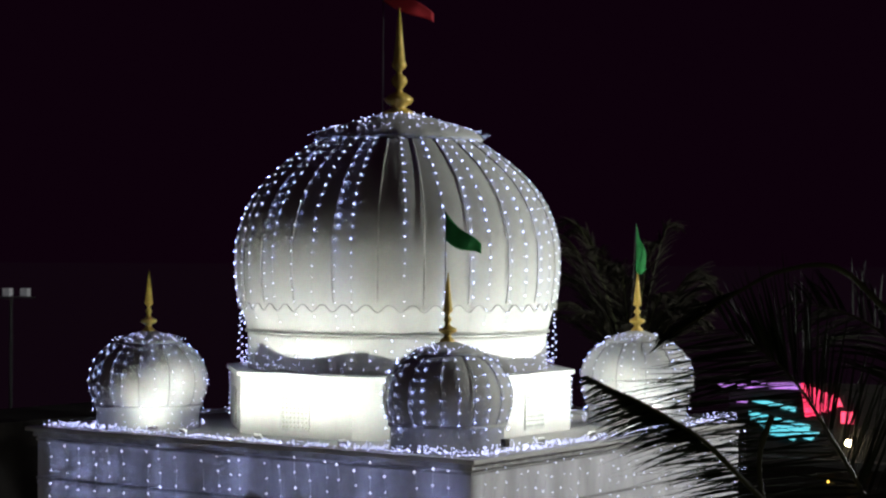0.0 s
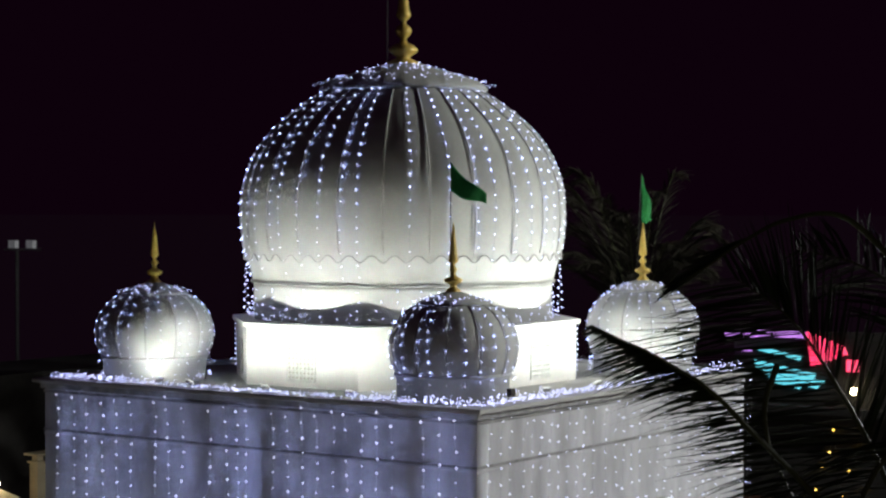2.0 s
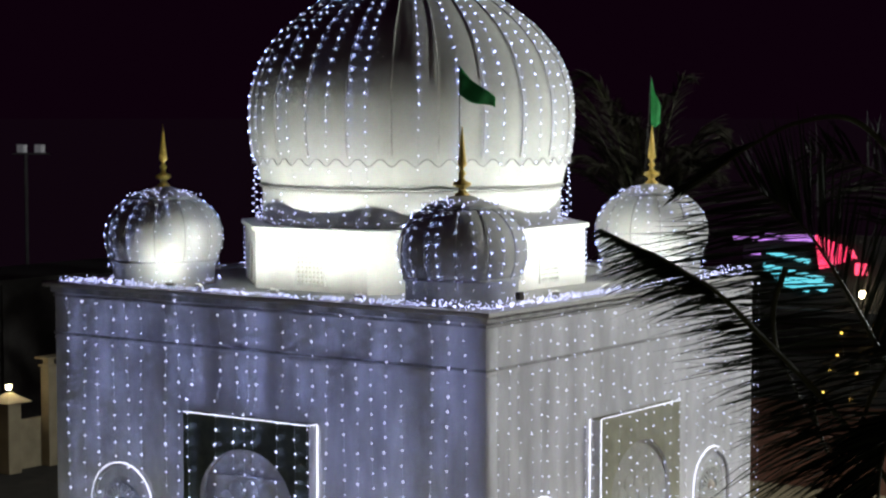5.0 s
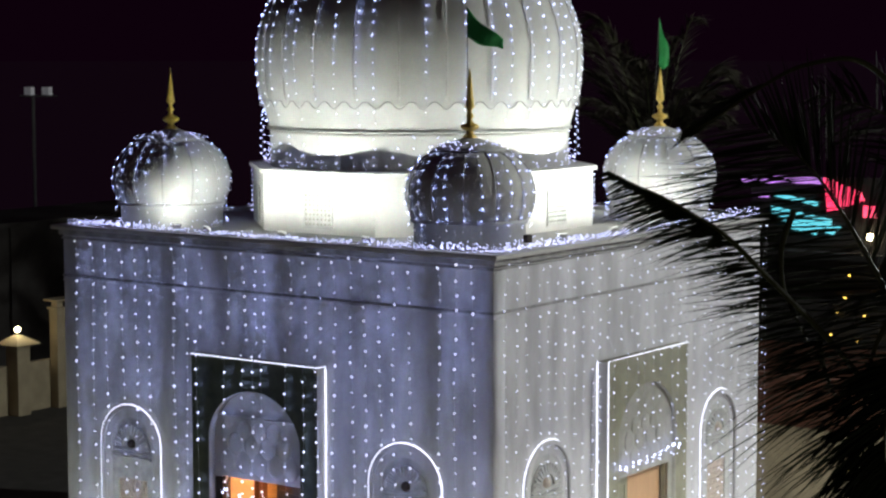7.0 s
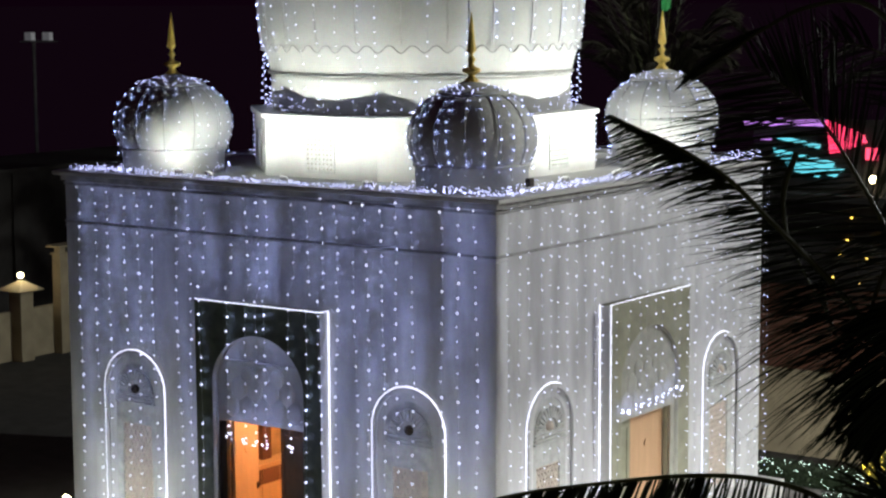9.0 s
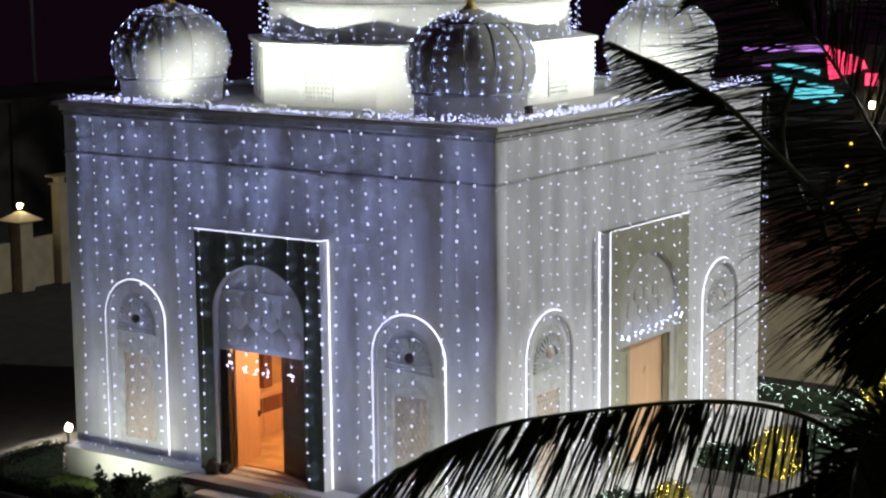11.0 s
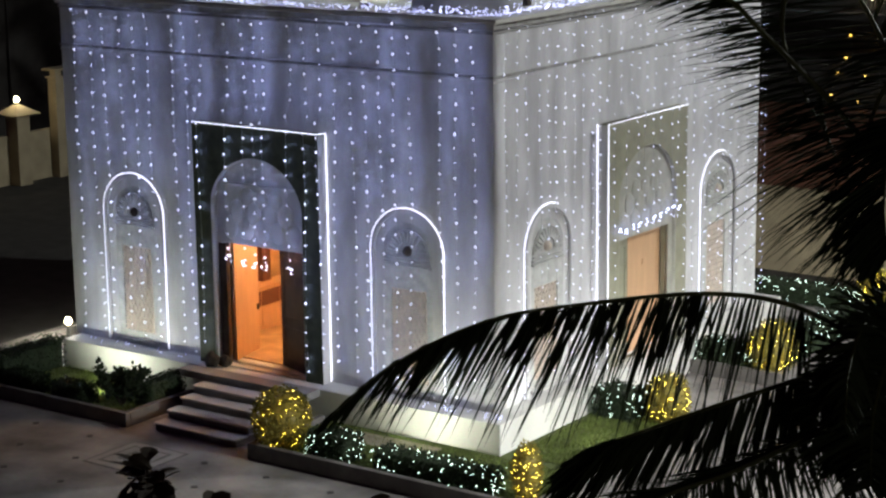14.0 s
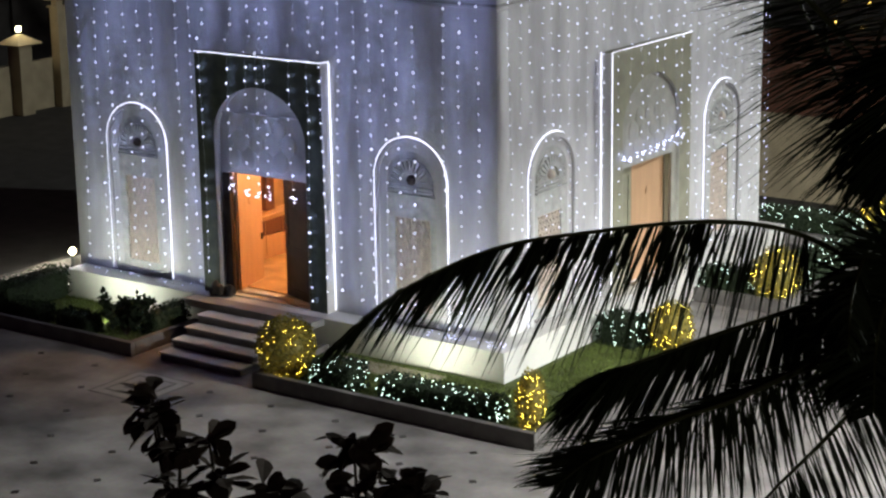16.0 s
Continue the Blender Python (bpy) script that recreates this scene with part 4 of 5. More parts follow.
pillar(13.3, True)
pillar(14.9, False, 3.0, 0.17)
house = thing("house", -33.0, 20.0, -0.03)
tagged(house, "dim two-storey house behind the boundary wall", "house")
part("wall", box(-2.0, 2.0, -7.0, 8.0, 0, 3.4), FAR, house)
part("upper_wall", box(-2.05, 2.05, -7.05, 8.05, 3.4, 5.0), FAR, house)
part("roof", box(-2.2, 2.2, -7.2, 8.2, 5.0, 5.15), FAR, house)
for y in (-4.6, -2.2, 0.4, 3.0):
    part("pilaster", box(2.05, 2.13, y - 0.12, y + 0.12, 0, 5.0), FAR, house)

corner_lamp = thing("garden_lamp", -10.75, 0.56, 0)
tagged(corner_lamp, "small bright garden lamp on a short post by the wall corner", "garden lamp")
part("post", tube([(0, 0, 0), (0, 0, 0.62)], 0.04, 8), METAL, corner_lamp)
bm = bmesh.new()
bmesh.ops.create_uvsphere(bm, u_segments=14, v_segments=10, radius=0.075, matrix=pose(0, 0, 0.69))
part("globe", bm, WARM, corner_lamp, smooth=True)
l = bpy.data.lights.new("garden_lamp", "POINT")
l.energy, l.color, l.shadow_soft_size = 110, (1.0, 0.95, 0.8), 0.09
lo = new("garden_light", l)
lo.parent = corner_lamp
lo.matrix_basis = pose(-0.22, 0.2, 0.8)
lk = part("kerb", box(-11.82, -11.61, -2.4, 14, -0.03, 0.26, 0.015), KERB)
tagged(lk, "long pale kerb beside the lane", "kerb", kind="structure")

# lamps set in the planting beds, turned to the walls
def bed_light(x, y, power, target, spread=150):
    f = thing("garden_spotlight", x, y, 0.14)
    tagged(f, "small black garden spotlight in the bed turned to the wall", "garden spotlight", "garden spotlights")
    aim = look((0, 0, 0), Vector(target) - Vector((x, y, 0.3)))
    bm = bmesh.new()
    bmesh.ops.create_cone(bm, cap_ends=True, segments=12, radius1=0.05, radius2=0.035, depth=0.12)
    h = part("housing", bm, METAL, f)
    h.matrix_basis = pose(0, 0, 0.14) @ aim @ pose(0, 0, 0.07)
    part("stake", tube([(0, 0, 0), (0, 0, 0.14)], 0.012, 6), METAL, f)
    d = bpy.data.lights.new("garden_spot", "SPOT")
    d.energy, d.spot_size, d.spot_blend, d.shadow_soft_size, d.color = power, radians(spread), 1.0, 0.05, (0.95, 1.0, 0.82)
    lo = new("garden_spot_lamp", d)
    lo.parent = f
    lo.matrix_basis = pose(0, 0, 0.16) @ aim


bed_light(-8.4, -1.85, 115, (-8.2, 0, 2.0), 135)
bed_light(-7.9, -1.6, 42, (-8.0, -0.48, 0.4), 160)
bed_light(-0.9, -1.7, 125, (-0.9, 0, 1.4))
bed_light(1.9, 0.9, 30, (0.42, 0.95, 0.5), 150)
bed_light(1.7, 7.6, 32, (0, 7.8, 1.4))
# extra spotlight outside any bed, added out of view to brighten the far wall
bed_light(4.6, 11.6, 160, (-0.4, 15, 1.1), 110)

# lamp on a post at the edge of the yard
yard = thing("yard_lamp", 16.0, -1.2, 0)
tagged(yard, "grey lamp post with a hooded lamp at the yard's edge", "street lamp")
part("pole", tube([(0, 0, 0), (0, 0, 7.3)], 0.06, 8), METAL, yard)
# unseen hood, its lips sized to keep this light off domes and side wall
bm = bmesh.new()
add_box(bm, -0.6, 0.1, -0.4, 0.4, 7.3, 7.34)
for q in ((-0.6, -0.57, -0.4, 0.4), (-0.57, 0.1, -0.4, -0.37), (-0.57, 0.1, 0.37, 0.4)):
    add_box(bm, *q, 6.965, 7.3)
part("hood", bm, METAL, yard)
d = bpy.data.lights.new("yard_lamp", "SPOT")
d.energy, d.spot_size, d.spot_blend, d.shadow_soft_size, d.color = 11500, radians(150), 0.6, 0.04, (0.93, 0.95, 0.94)
lo = new("yard_light", d)
lo.parent = yard
lo.matrix_basis = look((-0.25, 0, 7.06), Vector((-3.0, -6.0, 0)) - Vector((16.0, -1.2, 0)))

# unseen lamp by the trees, added to lift the palm and leaves from black
back = thing("lamp_post", 19.8, -22.3, 0)
tagged(back, "unseen globe lamp on a tall post, added to lighten the palm", "street lamp")
part("post", tube([(0, 0, 0), (0, 0, 8.4)], 0.06, 8), METAL, back)
bm = bmesh.new()
bmesh.ops.create_uvsphere(bm, u_segments=12, v_segments=8, radius=0.12, matrix=pose(0, 0, 8.5))
part("globe", bm, WARM, back, smooth=True)
d = bpy.data.lights.new("back_lamp", "POINT")
d.energy, d.color, d.shadow_soft_size = 70, (1.0, 0.9, 0.78), 0.15
lo = new("back_light", d)
lo.parent = back
lo.matrix_basis = pose(-0.2, 0.3, 8.5)

# inside lamp
l = bpy.data.lights.new("inside", "POINT")
l.energy, l.color, l.shadow_soft_size = 285, (1.0, 0.62, 0.3), 0.12
lo = new("inside_lamp", l)
lo.location = (-4.6, 1.7, 4.0)

# ---- right and far background ----
bk = part("far_wall", box(-6, 40, 15.0, 15.25, -0.03, 2.0, 0.02), CREAM)
tagged(bk, "plain cream boundary wall behind the yard", "wall", kind="structure")
part("brown_band", box(-6, 40, 15.03, 15.22, 2.0, 3.20, 0.01), BROWN, bk, "dull brown upper band")
hall = thing("hall", -4, 30, 0)
tagged(hall, "dark low hall with coloured LED panels along its eaves", "building")
part("wall", box(-5, 16, -2.7, 6, 0, 2.00), BROWN, hall)
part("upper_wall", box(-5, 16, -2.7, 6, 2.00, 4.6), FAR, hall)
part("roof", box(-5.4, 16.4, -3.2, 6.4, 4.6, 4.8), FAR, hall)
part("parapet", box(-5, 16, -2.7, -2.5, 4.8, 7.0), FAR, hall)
for x0, x1, z0, z1 in ((-5.3, -4.2, 6.74, 6.86), (-4.25, -2.62, 6.78, 6.97), (-5.0, -4.4, 6.32, 6.4)):
    part("led_strip", box(x0, x1, -2.76, -2.71, z0, z1), PURPLE, hall, "purple LED strip")
for x0, x1, dz in ((-4.2, -2.75, -0.42), (-4.3, -2.3, 0.0), (-4.25, -2.05, 0.15), (-3.95, -2.2, 0.3), (-3.7, -2.75, 0.43)):
    za, zb = 6.05 - 0.17 * (x0 + 4.15) - dz, 6.05 - 0.17 * (x1 + 4.15) - dz
    part("led_strip", plate([(x0, za - 0.11), (x0, za), (x1, zb), (x1 - 0.1, zb - 0.11)], [], -2.76, -2.71), CYAN, hall, "cyan LED strip")
for i in range(7):
    x, z0, z1 = -2.62 + 0.17 * i, 5.98 + 0.06 * i, 6.97 - 0.06 * i
    part("led_bar", plate([(x + 0.14, z0), (x, z1), (x + 0.135, z1), (x + 0.275, z0)], [], -2.78, -2.71), RED, hall, "red LED bar")
part("led_bar", box(-1.36, -0.98, -2.78, -2.71, 5.86, 6.2), RED, hall, "red LED panel")
bm = bmesh.new()
bmesh.ops.create_uvsphere(bm, u_segments=12, v_segments=8, radius=0.11, matrix=pose(-1.06, -2.9, 5.31))
part("lamp_globe", bm, WARM, hall, "bright white lamp", smooth=True)

yl = [(-6.3 + 0.2 * k + rng.uniform(-0.1, 0.1), 27.2, 2.3 + 0.62 * (k % 4) + rng.uniform(-0.15, 0.15)) for k in range(9)]
light_string(yl, yl, "string of yellow lamps on the dark hall", mat=HALL_YELLOW, r=0.045, rng=rng, group="hall lights")

# added glowing sheet behind everything, lifts the black distance to the sky's tone
def backdrop_material():
    m = bpy.data.materials.new("backdrop_glow")
    m.use_nodes = True
    nt = m.node_tree
    nt.nodes.clear()
    e, o, n, r = (nt.nodes.new(k) for k in ("ShaderNodeEmission", "ShaderNodeOutputMaterial", "ShaderNodeTexNoise", "ShaderNodeValToRGB"))
    n.inputs["Scale"].default_value = 0.12
    r.color_ramp.elements[0].color, r.color_ramp.elements[1].color = (0.0026, 0.0011, 0.0023, 1), (0.0050, 0.0014, 0.0044, 1)
    nt.links.new(n.outputs["Fac"], r.inputs["Fac"])
    nt.links.new(r.outputs["Color"], e.inputs["Color"])
    nt.links.new(e.outputs["Emission"], o.inputs["Surface"])
    return m


arc = []
for i in range(33):
    a = radians(-20 + 175 * i / 32)
    arc.append((82 * math.cos(a), 82 * math.sin(a) - 10))
me = bpy.data.meshes.new("backdrop")
me.from_pydata([(x, y, -0.03) for x, y in arc] + [(x, y, 10.2) for x, y in arc], [], [(i, i + 1, 34 + i, 33 + i) for i in range(32)])
tagged(part("backdrop", me, backdrop_material()), "dim purple-black glowing sheet added behind the far ground", "backdrop", kind="structure")

# far mast with two lamp heads
fm = thing("floodlight_mast", -38.5, 25.7, 0)
tagged(fm, "far thin mast with two dim lamp heads", "street lamp")
part("pole", tube([(0.2, 0, 0), (0.2, 0, 9.0)], 0.07, 6), METAL, fm)
part("crossbar", tube([(-0.3, -0.2, 9.0), (0.9, 0.6, 9.0)], 0.04, 6), METAL, fm)
for k, dx in enumerate((0.0, 0.55)):
    part("lamp_head", box(dx - 0.18, dx + 0.18, dx * 0.7 - 0.1, dx * 0.7 + 0.1, 9.05, 9.35), WINDOWGLOW, fm)


# ---- palms ----
def bezier(pts, n):
    """A smooth line through a few points (Catmull-Rom)."""
    p = [Vector(q) for q in pts]
    p = [2 * p[0] - p[1]] + p + [2 * p[-1] - p[-2]]
    out = []
    for i in range(1, len(p) - 2):
        for k in range(n):
            t = k / n
            a, b, c, d = p[i - 1:i + 3]
            out.append(0.5 * ((2 * b) + (c - a) * t + (2 * a - 5 * b + 4 * c - d) * t * t + (3 * b - a - 3 * c + d) * t ** 3))
    out.append(p[-2])
    return out


def frond(parent, pts, length, hang, seed, count=95, width=0.022, forward=0.6, side=0.6, face=None, sides=(1, 1), curl=None, start=0.08, leaf=None, aims=None, tip=0.5, fill=0):
    """A feather leaf: a tapering rachis and two rows of narrow drooping leaflets. face: where the flat of the leaf is turned."""
    r = random.Random(seed)
    line = bezier(pts, 12)
    f = part("frond", tube(line, 0.024, 6, taper=0.004), RACHIS, parent)
    verts, faces = [], []
    n = len(line)
    for k in range(count + fill):
        if k < count:
            u = start + (1 - start) * (k + r.random() * 0.8) / count
        else:
            u = 1 - (1 - max(start, 0.42)) * r.random()
        x = min(u * (n - 1), n - 1.001)
        i = int(x)
        p = line[i].lerp(line[i + 1], x - i)
        t = (line[i + 1] - line[i]).normalized()
        s = t.cross(Vector(face or (0, 0, 1))).normalized()
        L0 = length * (0.55 + 0.75 * math.sin(math.pi * min(1, u * 0.93 + 0.05)) ** 0.8) * (1 - tip * max(0, u - 0.65) / 0.35)
        for sgn, share in zip((-1, 1), sides):
            if r.random() < (0.55 if fill == 100 and u < 0.42 else 0.06):
                continue
            L = L0 * r.uniform(0.7, 1.12) * share * (1 if k < count else r.uniform(0.2, 0.45))
            d = (t * (forward + r.uniform(-0.14, 0.14)) + s * sgn * side * r.uniform(0.7, 1.25) + Vector((0, 0, -hang * r.uniform(0.6, 1.2) + 0.25)) + Vector((r.gauss(0, 0.05), r.gauss(0, 0.05), 0))).normalized()
            if aims:
                a, b = (Vector(q) for q in (aims[2:] if sgn > 0 and len(aims) > 2 else aims[:2]))
                d = (a.lerp(b, u) + s * sgn * 0.08 + Vector((r.gauss(0, 0.05), r.gauss(0, 0.05), r.gauss(0, 0.06)))).normalized()
            if hang > 1.0 and not aims and r.random() < 0.12:
                d = (t * 0.9 + s * sgn * 0.3 + Vector((0, 0, 0.15))).normalized()
                L *= 0.55
            if fill and u > 0.5 and r.random() < 0.1:
                d = (t * 1.0 + d * 0.35 + Vector((0, 0, r.uniform(0.0, 0.25)))).normalized()
                L *= 0.5
            w = d.cross(Vector((r.gauss(0, 0.7), r.gauss(0, 0.7), 1))).normalized()
            b = len(verts)
            q = p.copy()
            seg = 5
            bend = (0.1 + 0.1 * abs(hang) if curl is None else curl) + r.uniform(-0.03, 0.05)
            for j in range(seg + 1):
                ww = width * (1 if k < count else 1.7) * (0.5, 1.0, 0.95, 0.75, 0.45, 0.05)[j]
                verts += [tuple(q + w * ww), tuple(q - w * ww)]
                d = (d + Vector((0, 0, -bend))).normalized()
                q = q + d * (L / seg)
            for j in range(seg):
                a = b + 2 * j
                faces.append((a, a + 1, a + 3, a + 2))
    me = bpy.data.meshes.new("leaflets")
    me.from_pydata(verts, [], faces)
    tagged(part("leaflet", me, leaf or PALM, f), kind="stuff")
    return f


palm = thing("palm_tree", 13.6, -14.0, -0.03)
tagged(palm, "tall coconut palm with long dark drooping fronds", "palm tree")
B = Vector((13.6, -14.0, -0.03))
trunk_line = [Vector((0, 0, 0)), Vector((0.1, -0.1, 2.5)), Vector((0.0, 0, 5.0)), Vector((-0.3, -0.25, 7.4))]
part("trunk", tube(bezier(trunk_line, 8), 0.2, 12, taper=0.13), TWIG, palm, "grey ringed trunk")
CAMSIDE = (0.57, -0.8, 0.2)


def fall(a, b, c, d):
    """Where a frond's leaflets hang to at its foot and at its tip: across (to the camera's right) and up."""
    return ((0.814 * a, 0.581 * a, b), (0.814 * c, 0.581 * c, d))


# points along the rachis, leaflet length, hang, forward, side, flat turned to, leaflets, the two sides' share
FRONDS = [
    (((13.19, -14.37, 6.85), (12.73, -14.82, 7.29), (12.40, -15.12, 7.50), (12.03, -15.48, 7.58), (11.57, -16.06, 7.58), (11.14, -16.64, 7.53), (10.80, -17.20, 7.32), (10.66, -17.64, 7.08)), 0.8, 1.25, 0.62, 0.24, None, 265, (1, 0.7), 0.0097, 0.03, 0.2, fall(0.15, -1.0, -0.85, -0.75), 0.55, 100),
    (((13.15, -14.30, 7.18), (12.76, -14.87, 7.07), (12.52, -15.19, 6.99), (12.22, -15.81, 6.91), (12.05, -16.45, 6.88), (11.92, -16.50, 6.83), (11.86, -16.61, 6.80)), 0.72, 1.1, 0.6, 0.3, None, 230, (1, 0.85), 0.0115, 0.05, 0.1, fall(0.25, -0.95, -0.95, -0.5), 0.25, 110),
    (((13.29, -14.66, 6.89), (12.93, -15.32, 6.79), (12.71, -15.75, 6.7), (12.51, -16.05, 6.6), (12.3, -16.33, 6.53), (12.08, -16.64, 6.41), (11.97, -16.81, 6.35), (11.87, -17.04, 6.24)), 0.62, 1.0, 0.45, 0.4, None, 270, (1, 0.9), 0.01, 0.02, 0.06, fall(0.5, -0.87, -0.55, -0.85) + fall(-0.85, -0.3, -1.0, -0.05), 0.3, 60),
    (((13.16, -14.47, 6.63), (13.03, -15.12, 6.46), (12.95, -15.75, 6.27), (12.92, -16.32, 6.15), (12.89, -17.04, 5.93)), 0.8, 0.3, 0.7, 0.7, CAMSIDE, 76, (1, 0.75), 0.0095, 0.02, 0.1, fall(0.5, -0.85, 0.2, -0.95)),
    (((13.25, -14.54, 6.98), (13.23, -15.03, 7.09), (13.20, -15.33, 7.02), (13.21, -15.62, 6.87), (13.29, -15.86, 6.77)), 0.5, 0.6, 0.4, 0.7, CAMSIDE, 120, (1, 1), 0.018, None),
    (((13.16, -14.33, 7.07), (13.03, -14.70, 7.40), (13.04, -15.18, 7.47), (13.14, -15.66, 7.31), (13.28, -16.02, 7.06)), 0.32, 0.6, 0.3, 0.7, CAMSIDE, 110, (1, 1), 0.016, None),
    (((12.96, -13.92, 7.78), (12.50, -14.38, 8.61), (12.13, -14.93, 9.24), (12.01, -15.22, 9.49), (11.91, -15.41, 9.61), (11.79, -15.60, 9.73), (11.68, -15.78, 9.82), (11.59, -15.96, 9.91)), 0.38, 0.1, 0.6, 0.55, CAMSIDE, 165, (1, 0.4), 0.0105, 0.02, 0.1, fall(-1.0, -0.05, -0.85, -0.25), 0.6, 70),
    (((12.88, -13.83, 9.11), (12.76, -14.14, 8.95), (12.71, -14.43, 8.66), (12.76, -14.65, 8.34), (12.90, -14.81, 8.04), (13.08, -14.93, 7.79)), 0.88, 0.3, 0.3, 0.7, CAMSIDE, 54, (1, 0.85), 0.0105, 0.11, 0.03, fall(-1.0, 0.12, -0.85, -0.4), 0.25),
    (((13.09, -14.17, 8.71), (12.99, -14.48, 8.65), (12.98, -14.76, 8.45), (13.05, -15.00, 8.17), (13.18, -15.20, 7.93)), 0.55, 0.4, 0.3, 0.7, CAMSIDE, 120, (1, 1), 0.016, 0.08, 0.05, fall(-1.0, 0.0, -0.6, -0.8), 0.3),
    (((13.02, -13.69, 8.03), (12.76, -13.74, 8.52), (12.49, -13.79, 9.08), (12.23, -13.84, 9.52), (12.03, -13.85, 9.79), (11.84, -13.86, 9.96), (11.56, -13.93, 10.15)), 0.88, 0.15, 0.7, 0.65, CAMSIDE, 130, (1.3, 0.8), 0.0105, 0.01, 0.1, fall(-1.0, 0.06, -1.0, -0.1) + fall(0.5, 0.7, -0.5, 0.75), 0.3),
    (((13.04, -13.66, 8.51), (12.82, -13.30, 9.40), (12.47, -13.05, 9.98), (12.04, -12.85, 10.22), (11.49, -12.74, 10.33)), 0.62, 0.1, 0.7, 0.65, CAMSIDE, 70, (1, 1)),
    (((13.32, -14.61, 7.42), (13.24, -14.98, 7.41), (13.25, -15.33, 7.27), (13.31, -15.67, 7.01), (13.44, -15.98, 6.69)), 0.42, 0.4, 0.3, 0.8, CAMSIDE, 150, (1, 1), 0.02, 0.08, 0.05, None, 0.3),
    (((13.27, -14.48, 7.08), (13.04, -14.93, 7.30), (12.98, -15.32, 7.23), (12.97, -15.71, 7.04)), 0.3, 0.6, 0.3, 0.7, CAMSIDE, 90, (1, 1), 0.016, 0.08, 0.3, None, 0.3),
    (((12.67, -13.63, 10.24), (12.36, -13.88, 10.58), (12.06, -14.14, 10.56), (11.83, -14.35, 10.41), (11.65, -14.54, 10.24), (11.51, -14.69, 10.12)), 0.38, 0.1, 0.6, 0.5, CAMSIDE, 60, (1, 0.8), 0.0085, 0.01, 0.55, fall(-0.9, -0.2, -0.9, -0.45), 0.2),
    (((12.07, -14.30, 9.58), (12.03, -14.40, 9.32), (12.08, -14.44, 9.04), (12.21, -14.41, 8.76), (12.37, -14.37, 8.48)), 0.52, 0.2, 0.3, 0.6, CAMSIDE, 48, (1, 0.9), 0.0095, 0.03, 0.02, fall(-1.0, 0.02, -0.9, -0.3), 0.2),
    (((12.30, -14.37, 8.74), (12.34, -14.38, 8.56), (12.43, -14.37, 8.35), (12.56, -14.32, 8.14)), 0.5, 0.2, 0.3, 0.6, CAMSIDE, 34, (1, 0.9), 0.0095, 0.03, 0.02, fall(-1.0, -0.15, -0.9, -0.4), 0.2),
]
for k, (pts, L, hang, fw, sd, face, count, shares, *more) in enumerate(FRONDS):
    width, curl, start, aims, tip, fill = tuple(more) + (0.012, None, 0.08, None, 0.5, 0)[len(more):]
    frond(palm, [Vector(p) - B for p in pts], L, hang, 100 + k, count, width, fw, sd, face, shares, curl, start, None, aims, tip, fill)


def far_palm(x, y, h, n, seed, size=3.2):
    r = random.Random(seed)
    p = thing("palm_tree", x, y, -0.03)
    tagged(p, "dim palm tree standing behind the shrine", "palm tree")
    part("trunk", tube([(0, 0, 0), (0.15, 0.1, h * 0.5), (0, 0, h)], 0.22, 10, taper=0.14), TWIG, p)
    for k in range(n):
        a = 2 * math.pi * (k + r.uniform(-0.3, 0.3)) / n
        up = r.uniform(0.9, 2.0)
        L = size * r.uniform(0.8, 1.1)
        c, s = math.cos(a) * 0.8, math.sin(a) * 0.8
        pts = [(0, 0, h), (c * L * 0.35, s * L * 0.35, h + up * L * 0.42), (c * L * 0.7, s * L * 0.7, h + up * L * 0.68), (c * L, s * L, h + up * L * 0.72 - 0.2)]
        frond(p, pts, 0.7, 0.3, seed * 50 + k, count=70, width=0.02, forward=1.0, side=0.4, leaf=DRYPALM)


far_palm(-9.0, 21.4, 6.9, 36, 31, 3.3)


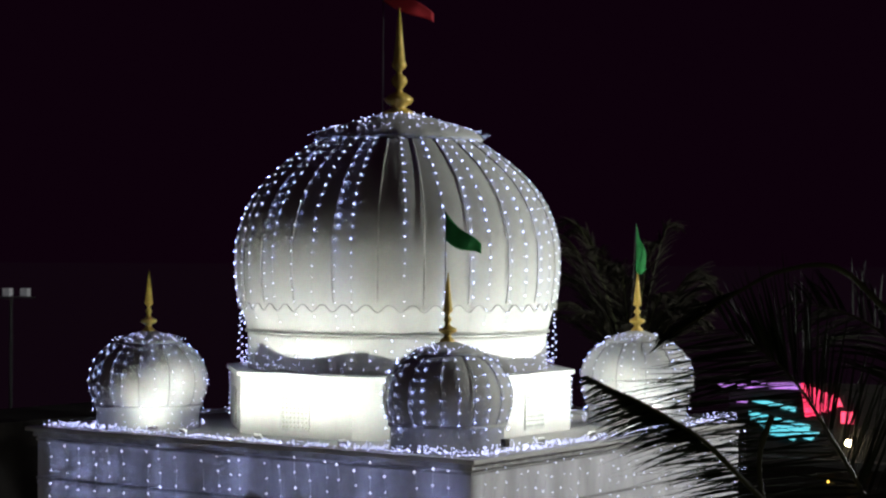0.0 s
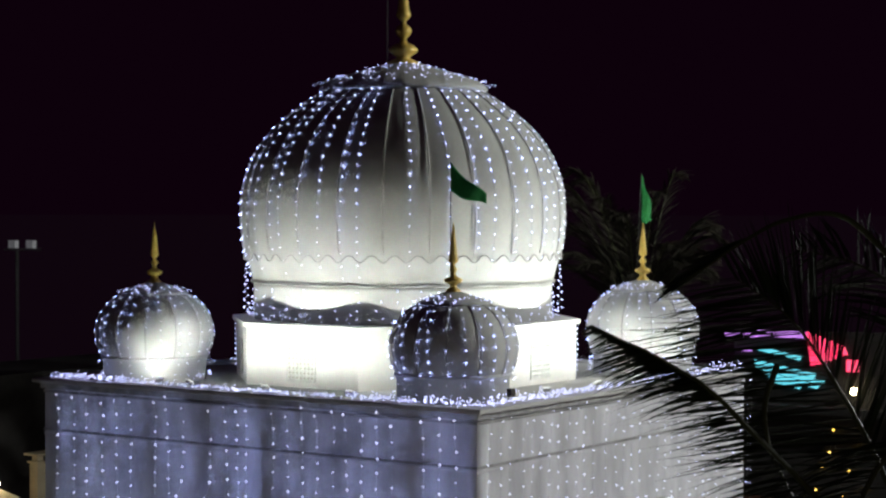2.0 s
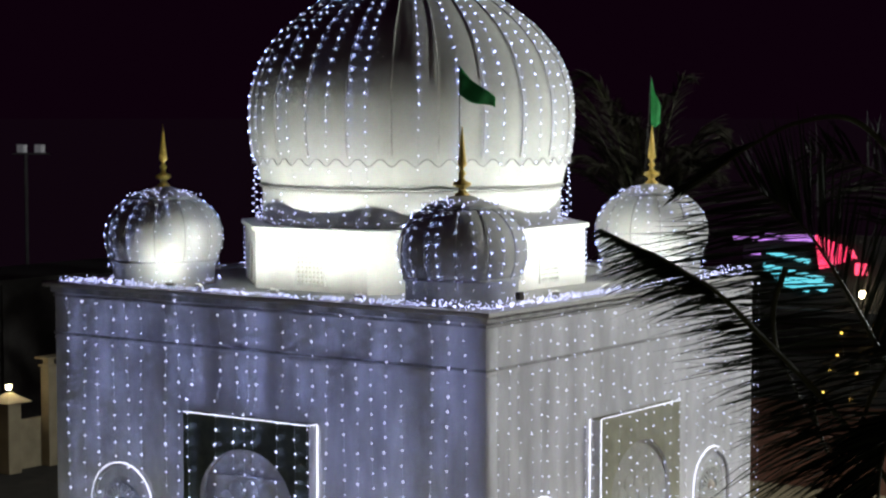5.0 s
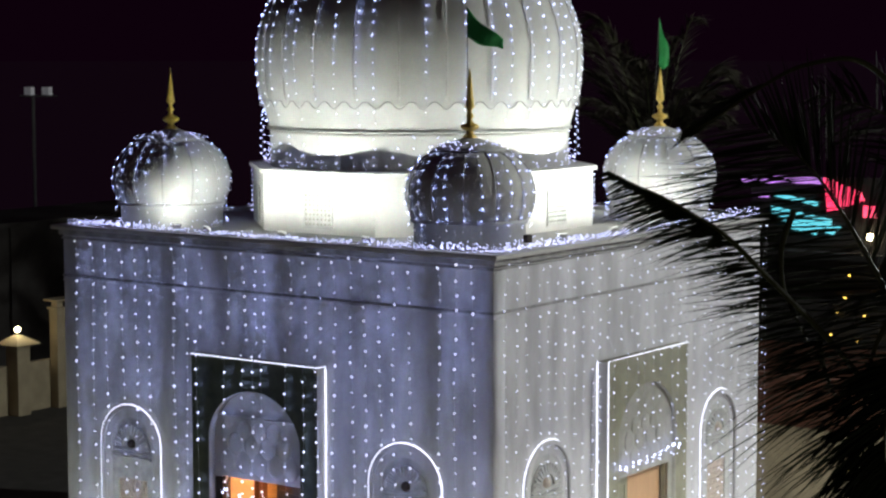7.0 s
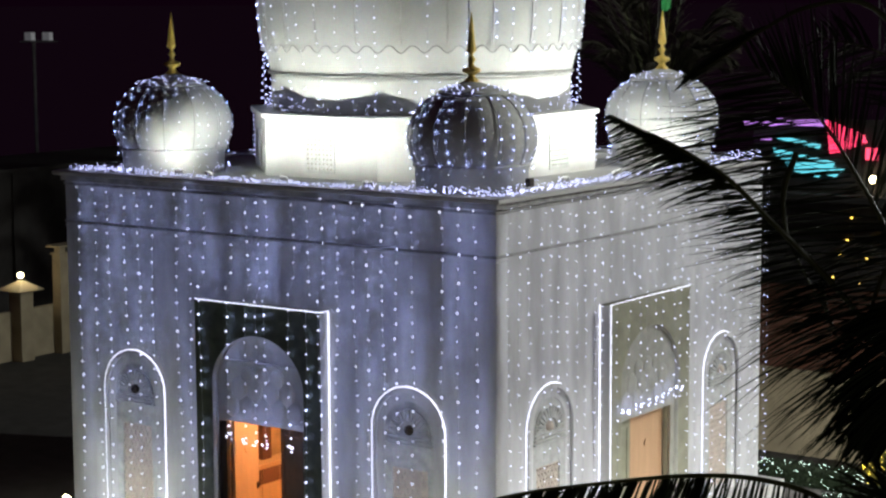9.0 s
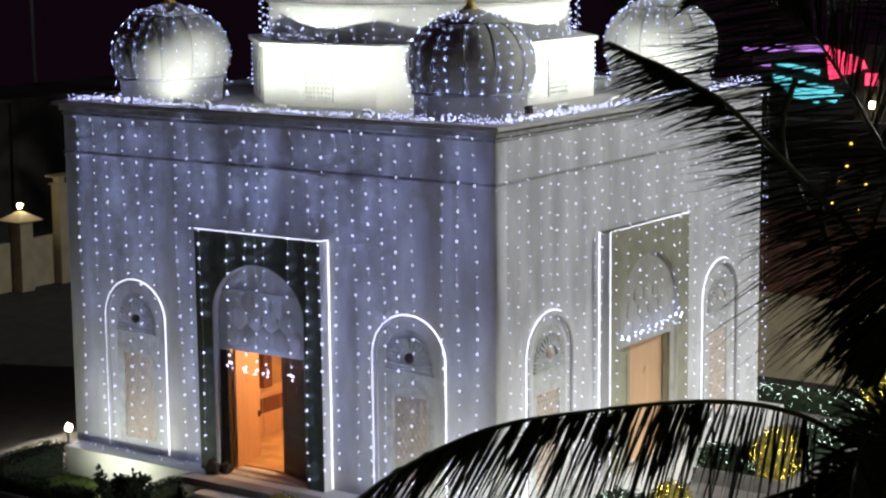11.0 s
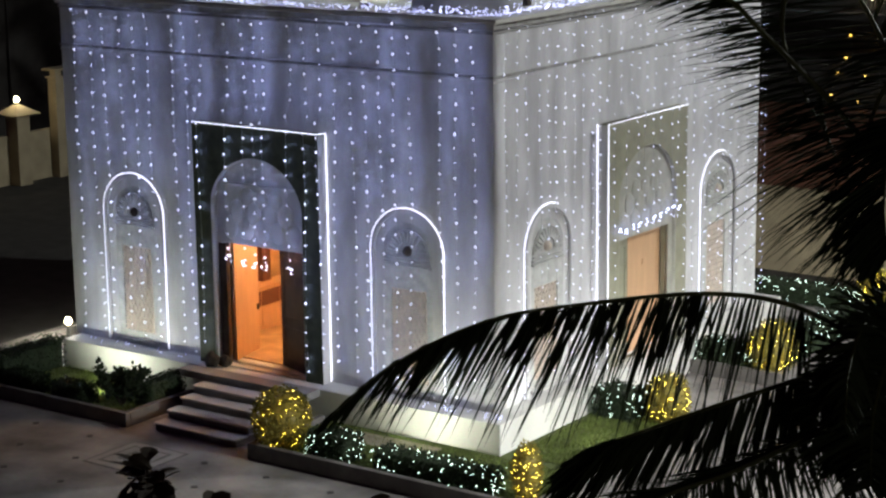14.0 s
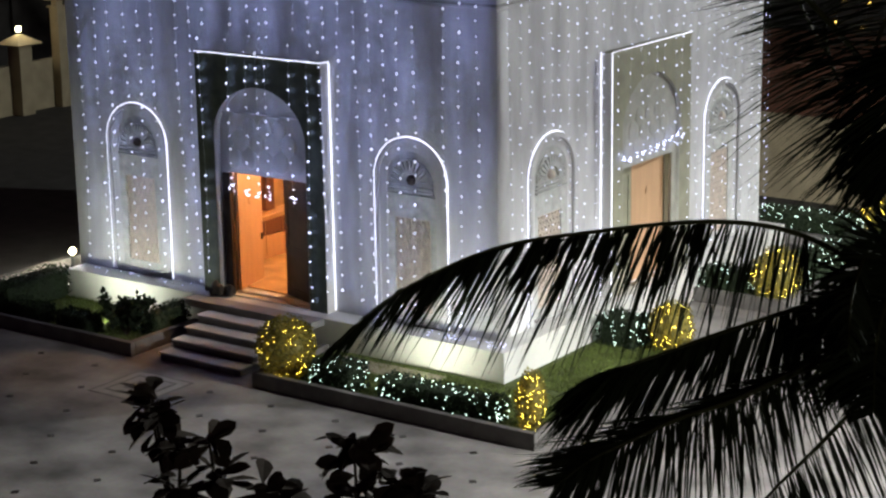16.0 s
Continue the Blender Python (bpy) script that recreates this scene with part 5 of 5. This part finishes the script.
# ---- broad-leaved trees near the yard ----
def leaf_tree(base, tips, label, seed):
    r = random.Random(seed)
    t = thing("broadleaf_tree", *base)
    tagged(t, label, "tree")
    b = Vector(base)
    top = sum((Vector(p) for p in tips), Vector()) / len(tips) - b
    fork = Vector((top.x * 0.9, top.y * 0.9, top.z - 1.6))
    part("trunk", tube([(0, 0, 0), tuple(fork * 0.5 + Vector((0.1, 0.1, 0))), tuple(fork)], 0.11, 8, taper=0.05), TWIG, t)
    verts, faces = [], []
    for tip in tips:
        q = Vector(tip) - b
        mid = fork.lerp(q, 0.55) + Vector((r.uniform(-0.1, 0.1), r.uniform(-0.1, 0.1), 0.1))
        part("limb", tube(bezier([tuple(fork), tuple(mid), tuple(q)], 6), 0.03, 6, taper=0.008), TWIG, t)
        for k in range(19):
            u = r.uniform(0.88, 1.0) if k < 15 else r.uniform(0.6, 0.9)
            c = mid.lerp(q, u) + Vector((r.gauss(0, 0.02), r.gauss(0, 0.02), r.gauss(0, 0.02)))
            a = r.uniform(0, 6.283)
            d = Vector((math.cos(a), math.sin(a), r.uniform(-0.75, 1.0))).normalized()
            s = d.cross(Vector((r.gauss(0, 0.4), r.gauss(0, 0.4), 1))).normalized()
            nrm = s.cross(d)
            L, w = r.uniform(0.13, 0.27), 0.062
            k0 = len(verts)
            for j, (f, ww) in enumerate(((0.0, 0.08), (0.3, 0.55), (0.65, 1.0), (0.88, 0.7), (1.0, 0.05))):
                m = c + d * (L * f) - nrm * (0.05 * f * f)
                verts += [tuple(m + s * w * ww + nrm * 0.012 * ww), tuple(m), tuple(m - s * w * ww + nrm * 0.012 * ww)]
            for j in range(4):
                z = k0 + 3 * j
                faces += [(z, z + 1, z + 4, z + 3), (z + 1, z + 2, z + 5, z + 4)]
    me = bpy.data.meshes.new("leaves")
    me.from_pydata(verts, [], faces)
    tagged(part("foliage", me, BROADLEAF, t), kind="stuff")


leaf_tree((10.3, -17.6, 0), [(9.34, -17.87, 6.50), (9.27, -17.84, 6.56), (9.57, -17.89, 6.31), (9.78, -17.85, 6.40), (9.89, -17.90, 6.18), (9.64, -18.05, 6.10), (10.10, -17.73, 6.07), (10.17, -17.57, 6.00)], "broad-leaved tree with dark upright leaf clusters", 41)
leaf_tree((10.9, -17.0, 0), [(10.48, -17.26, 6.28), (10.47, -17.19, 6.31), (10.57, -17.39, 6.07), (10.77, -17.23, 6.10), (10.98, -17.22, 6.09)], "broad-leaved tree top with dark leaf clusters", 42)

# ---- small things ----
def sack(x, y, z, label, seed, size=1.0):
    bm = bmesh.new()
    bmesh.ops.create_icosphere(bm, subdivisions=3, radius=0.17)
    for v in bm.verts:
        k = 1 + 0.5 * noise.noise(v.co * 9 + Vector((seed, 0, 0)))
        v.co = Vector((v.co.x * k * 1.1, v.co.y * k * 0.8, max(-0.13, v.co.z * k * (1.25 if v.co.z > 0 else 1)))) * size
    ob = part("cloth_bag", bm, DARK, smooth=True)
    ob.matrix_basis = pose(x, y, z + 0.13 * size)
    tagged(ob, label, "bag")


sack(-6.0, -0.42, FLOOR + 0.012, "dark slumped cloth bag by the door jamb", 1, 0.75)
sack(-5.78, -0.30, FLOOR + 0.012, "dark slumped cloth bag by the door jamb", 5, 0.62)

# ---- paving details ----
inl = thing("medallion", -4.98, -3.54, 0)
tagged(inl, "inlaid stone medallion set in the paving", "paving inlay", kind="structure")
for k, (s, mat) in enumerate(((0.9, MID_INLAY), (0.84, PALE_INLAY), (0.62, MID_INLAY), (0.55, PALE_INLAY), (0.3, MID_INLAY), (0.2, PALE_INLAY))):
    bm = bmesh.new()
    bmesh.ops.create_cone(bm, cap_ends=True, segments=4, radius1=s, radius2=s, depth=0.004, matrix=pose(0, 0, 0.004 + 0.004 * k, 0, 0, 45))
    part("inlay", bm, mat, inl)
dot = bmesh.new()
bmesh.ops.create_cone(dot, cap_ends=True, segments=4, radius1=0.075, radius2=0.075, depth=0.006)
dm = bpy.data.meshes.new("inset")
dot.to_mesh(dm)
dot.free()
for i in range(-9, 10):
    for j in range(0, 6):
        x, y = 0.24 + 1.35 * i + (0.675 if j % 2 else 0), -3.1 - 1.0 * j
        if (x + 4.75) ** 2 + (y + 3.57) ** 2 < 1.1:
            continue
        part("inset", dm, INLAY, pv).matrix_basis = pose(x, y, 0.003)
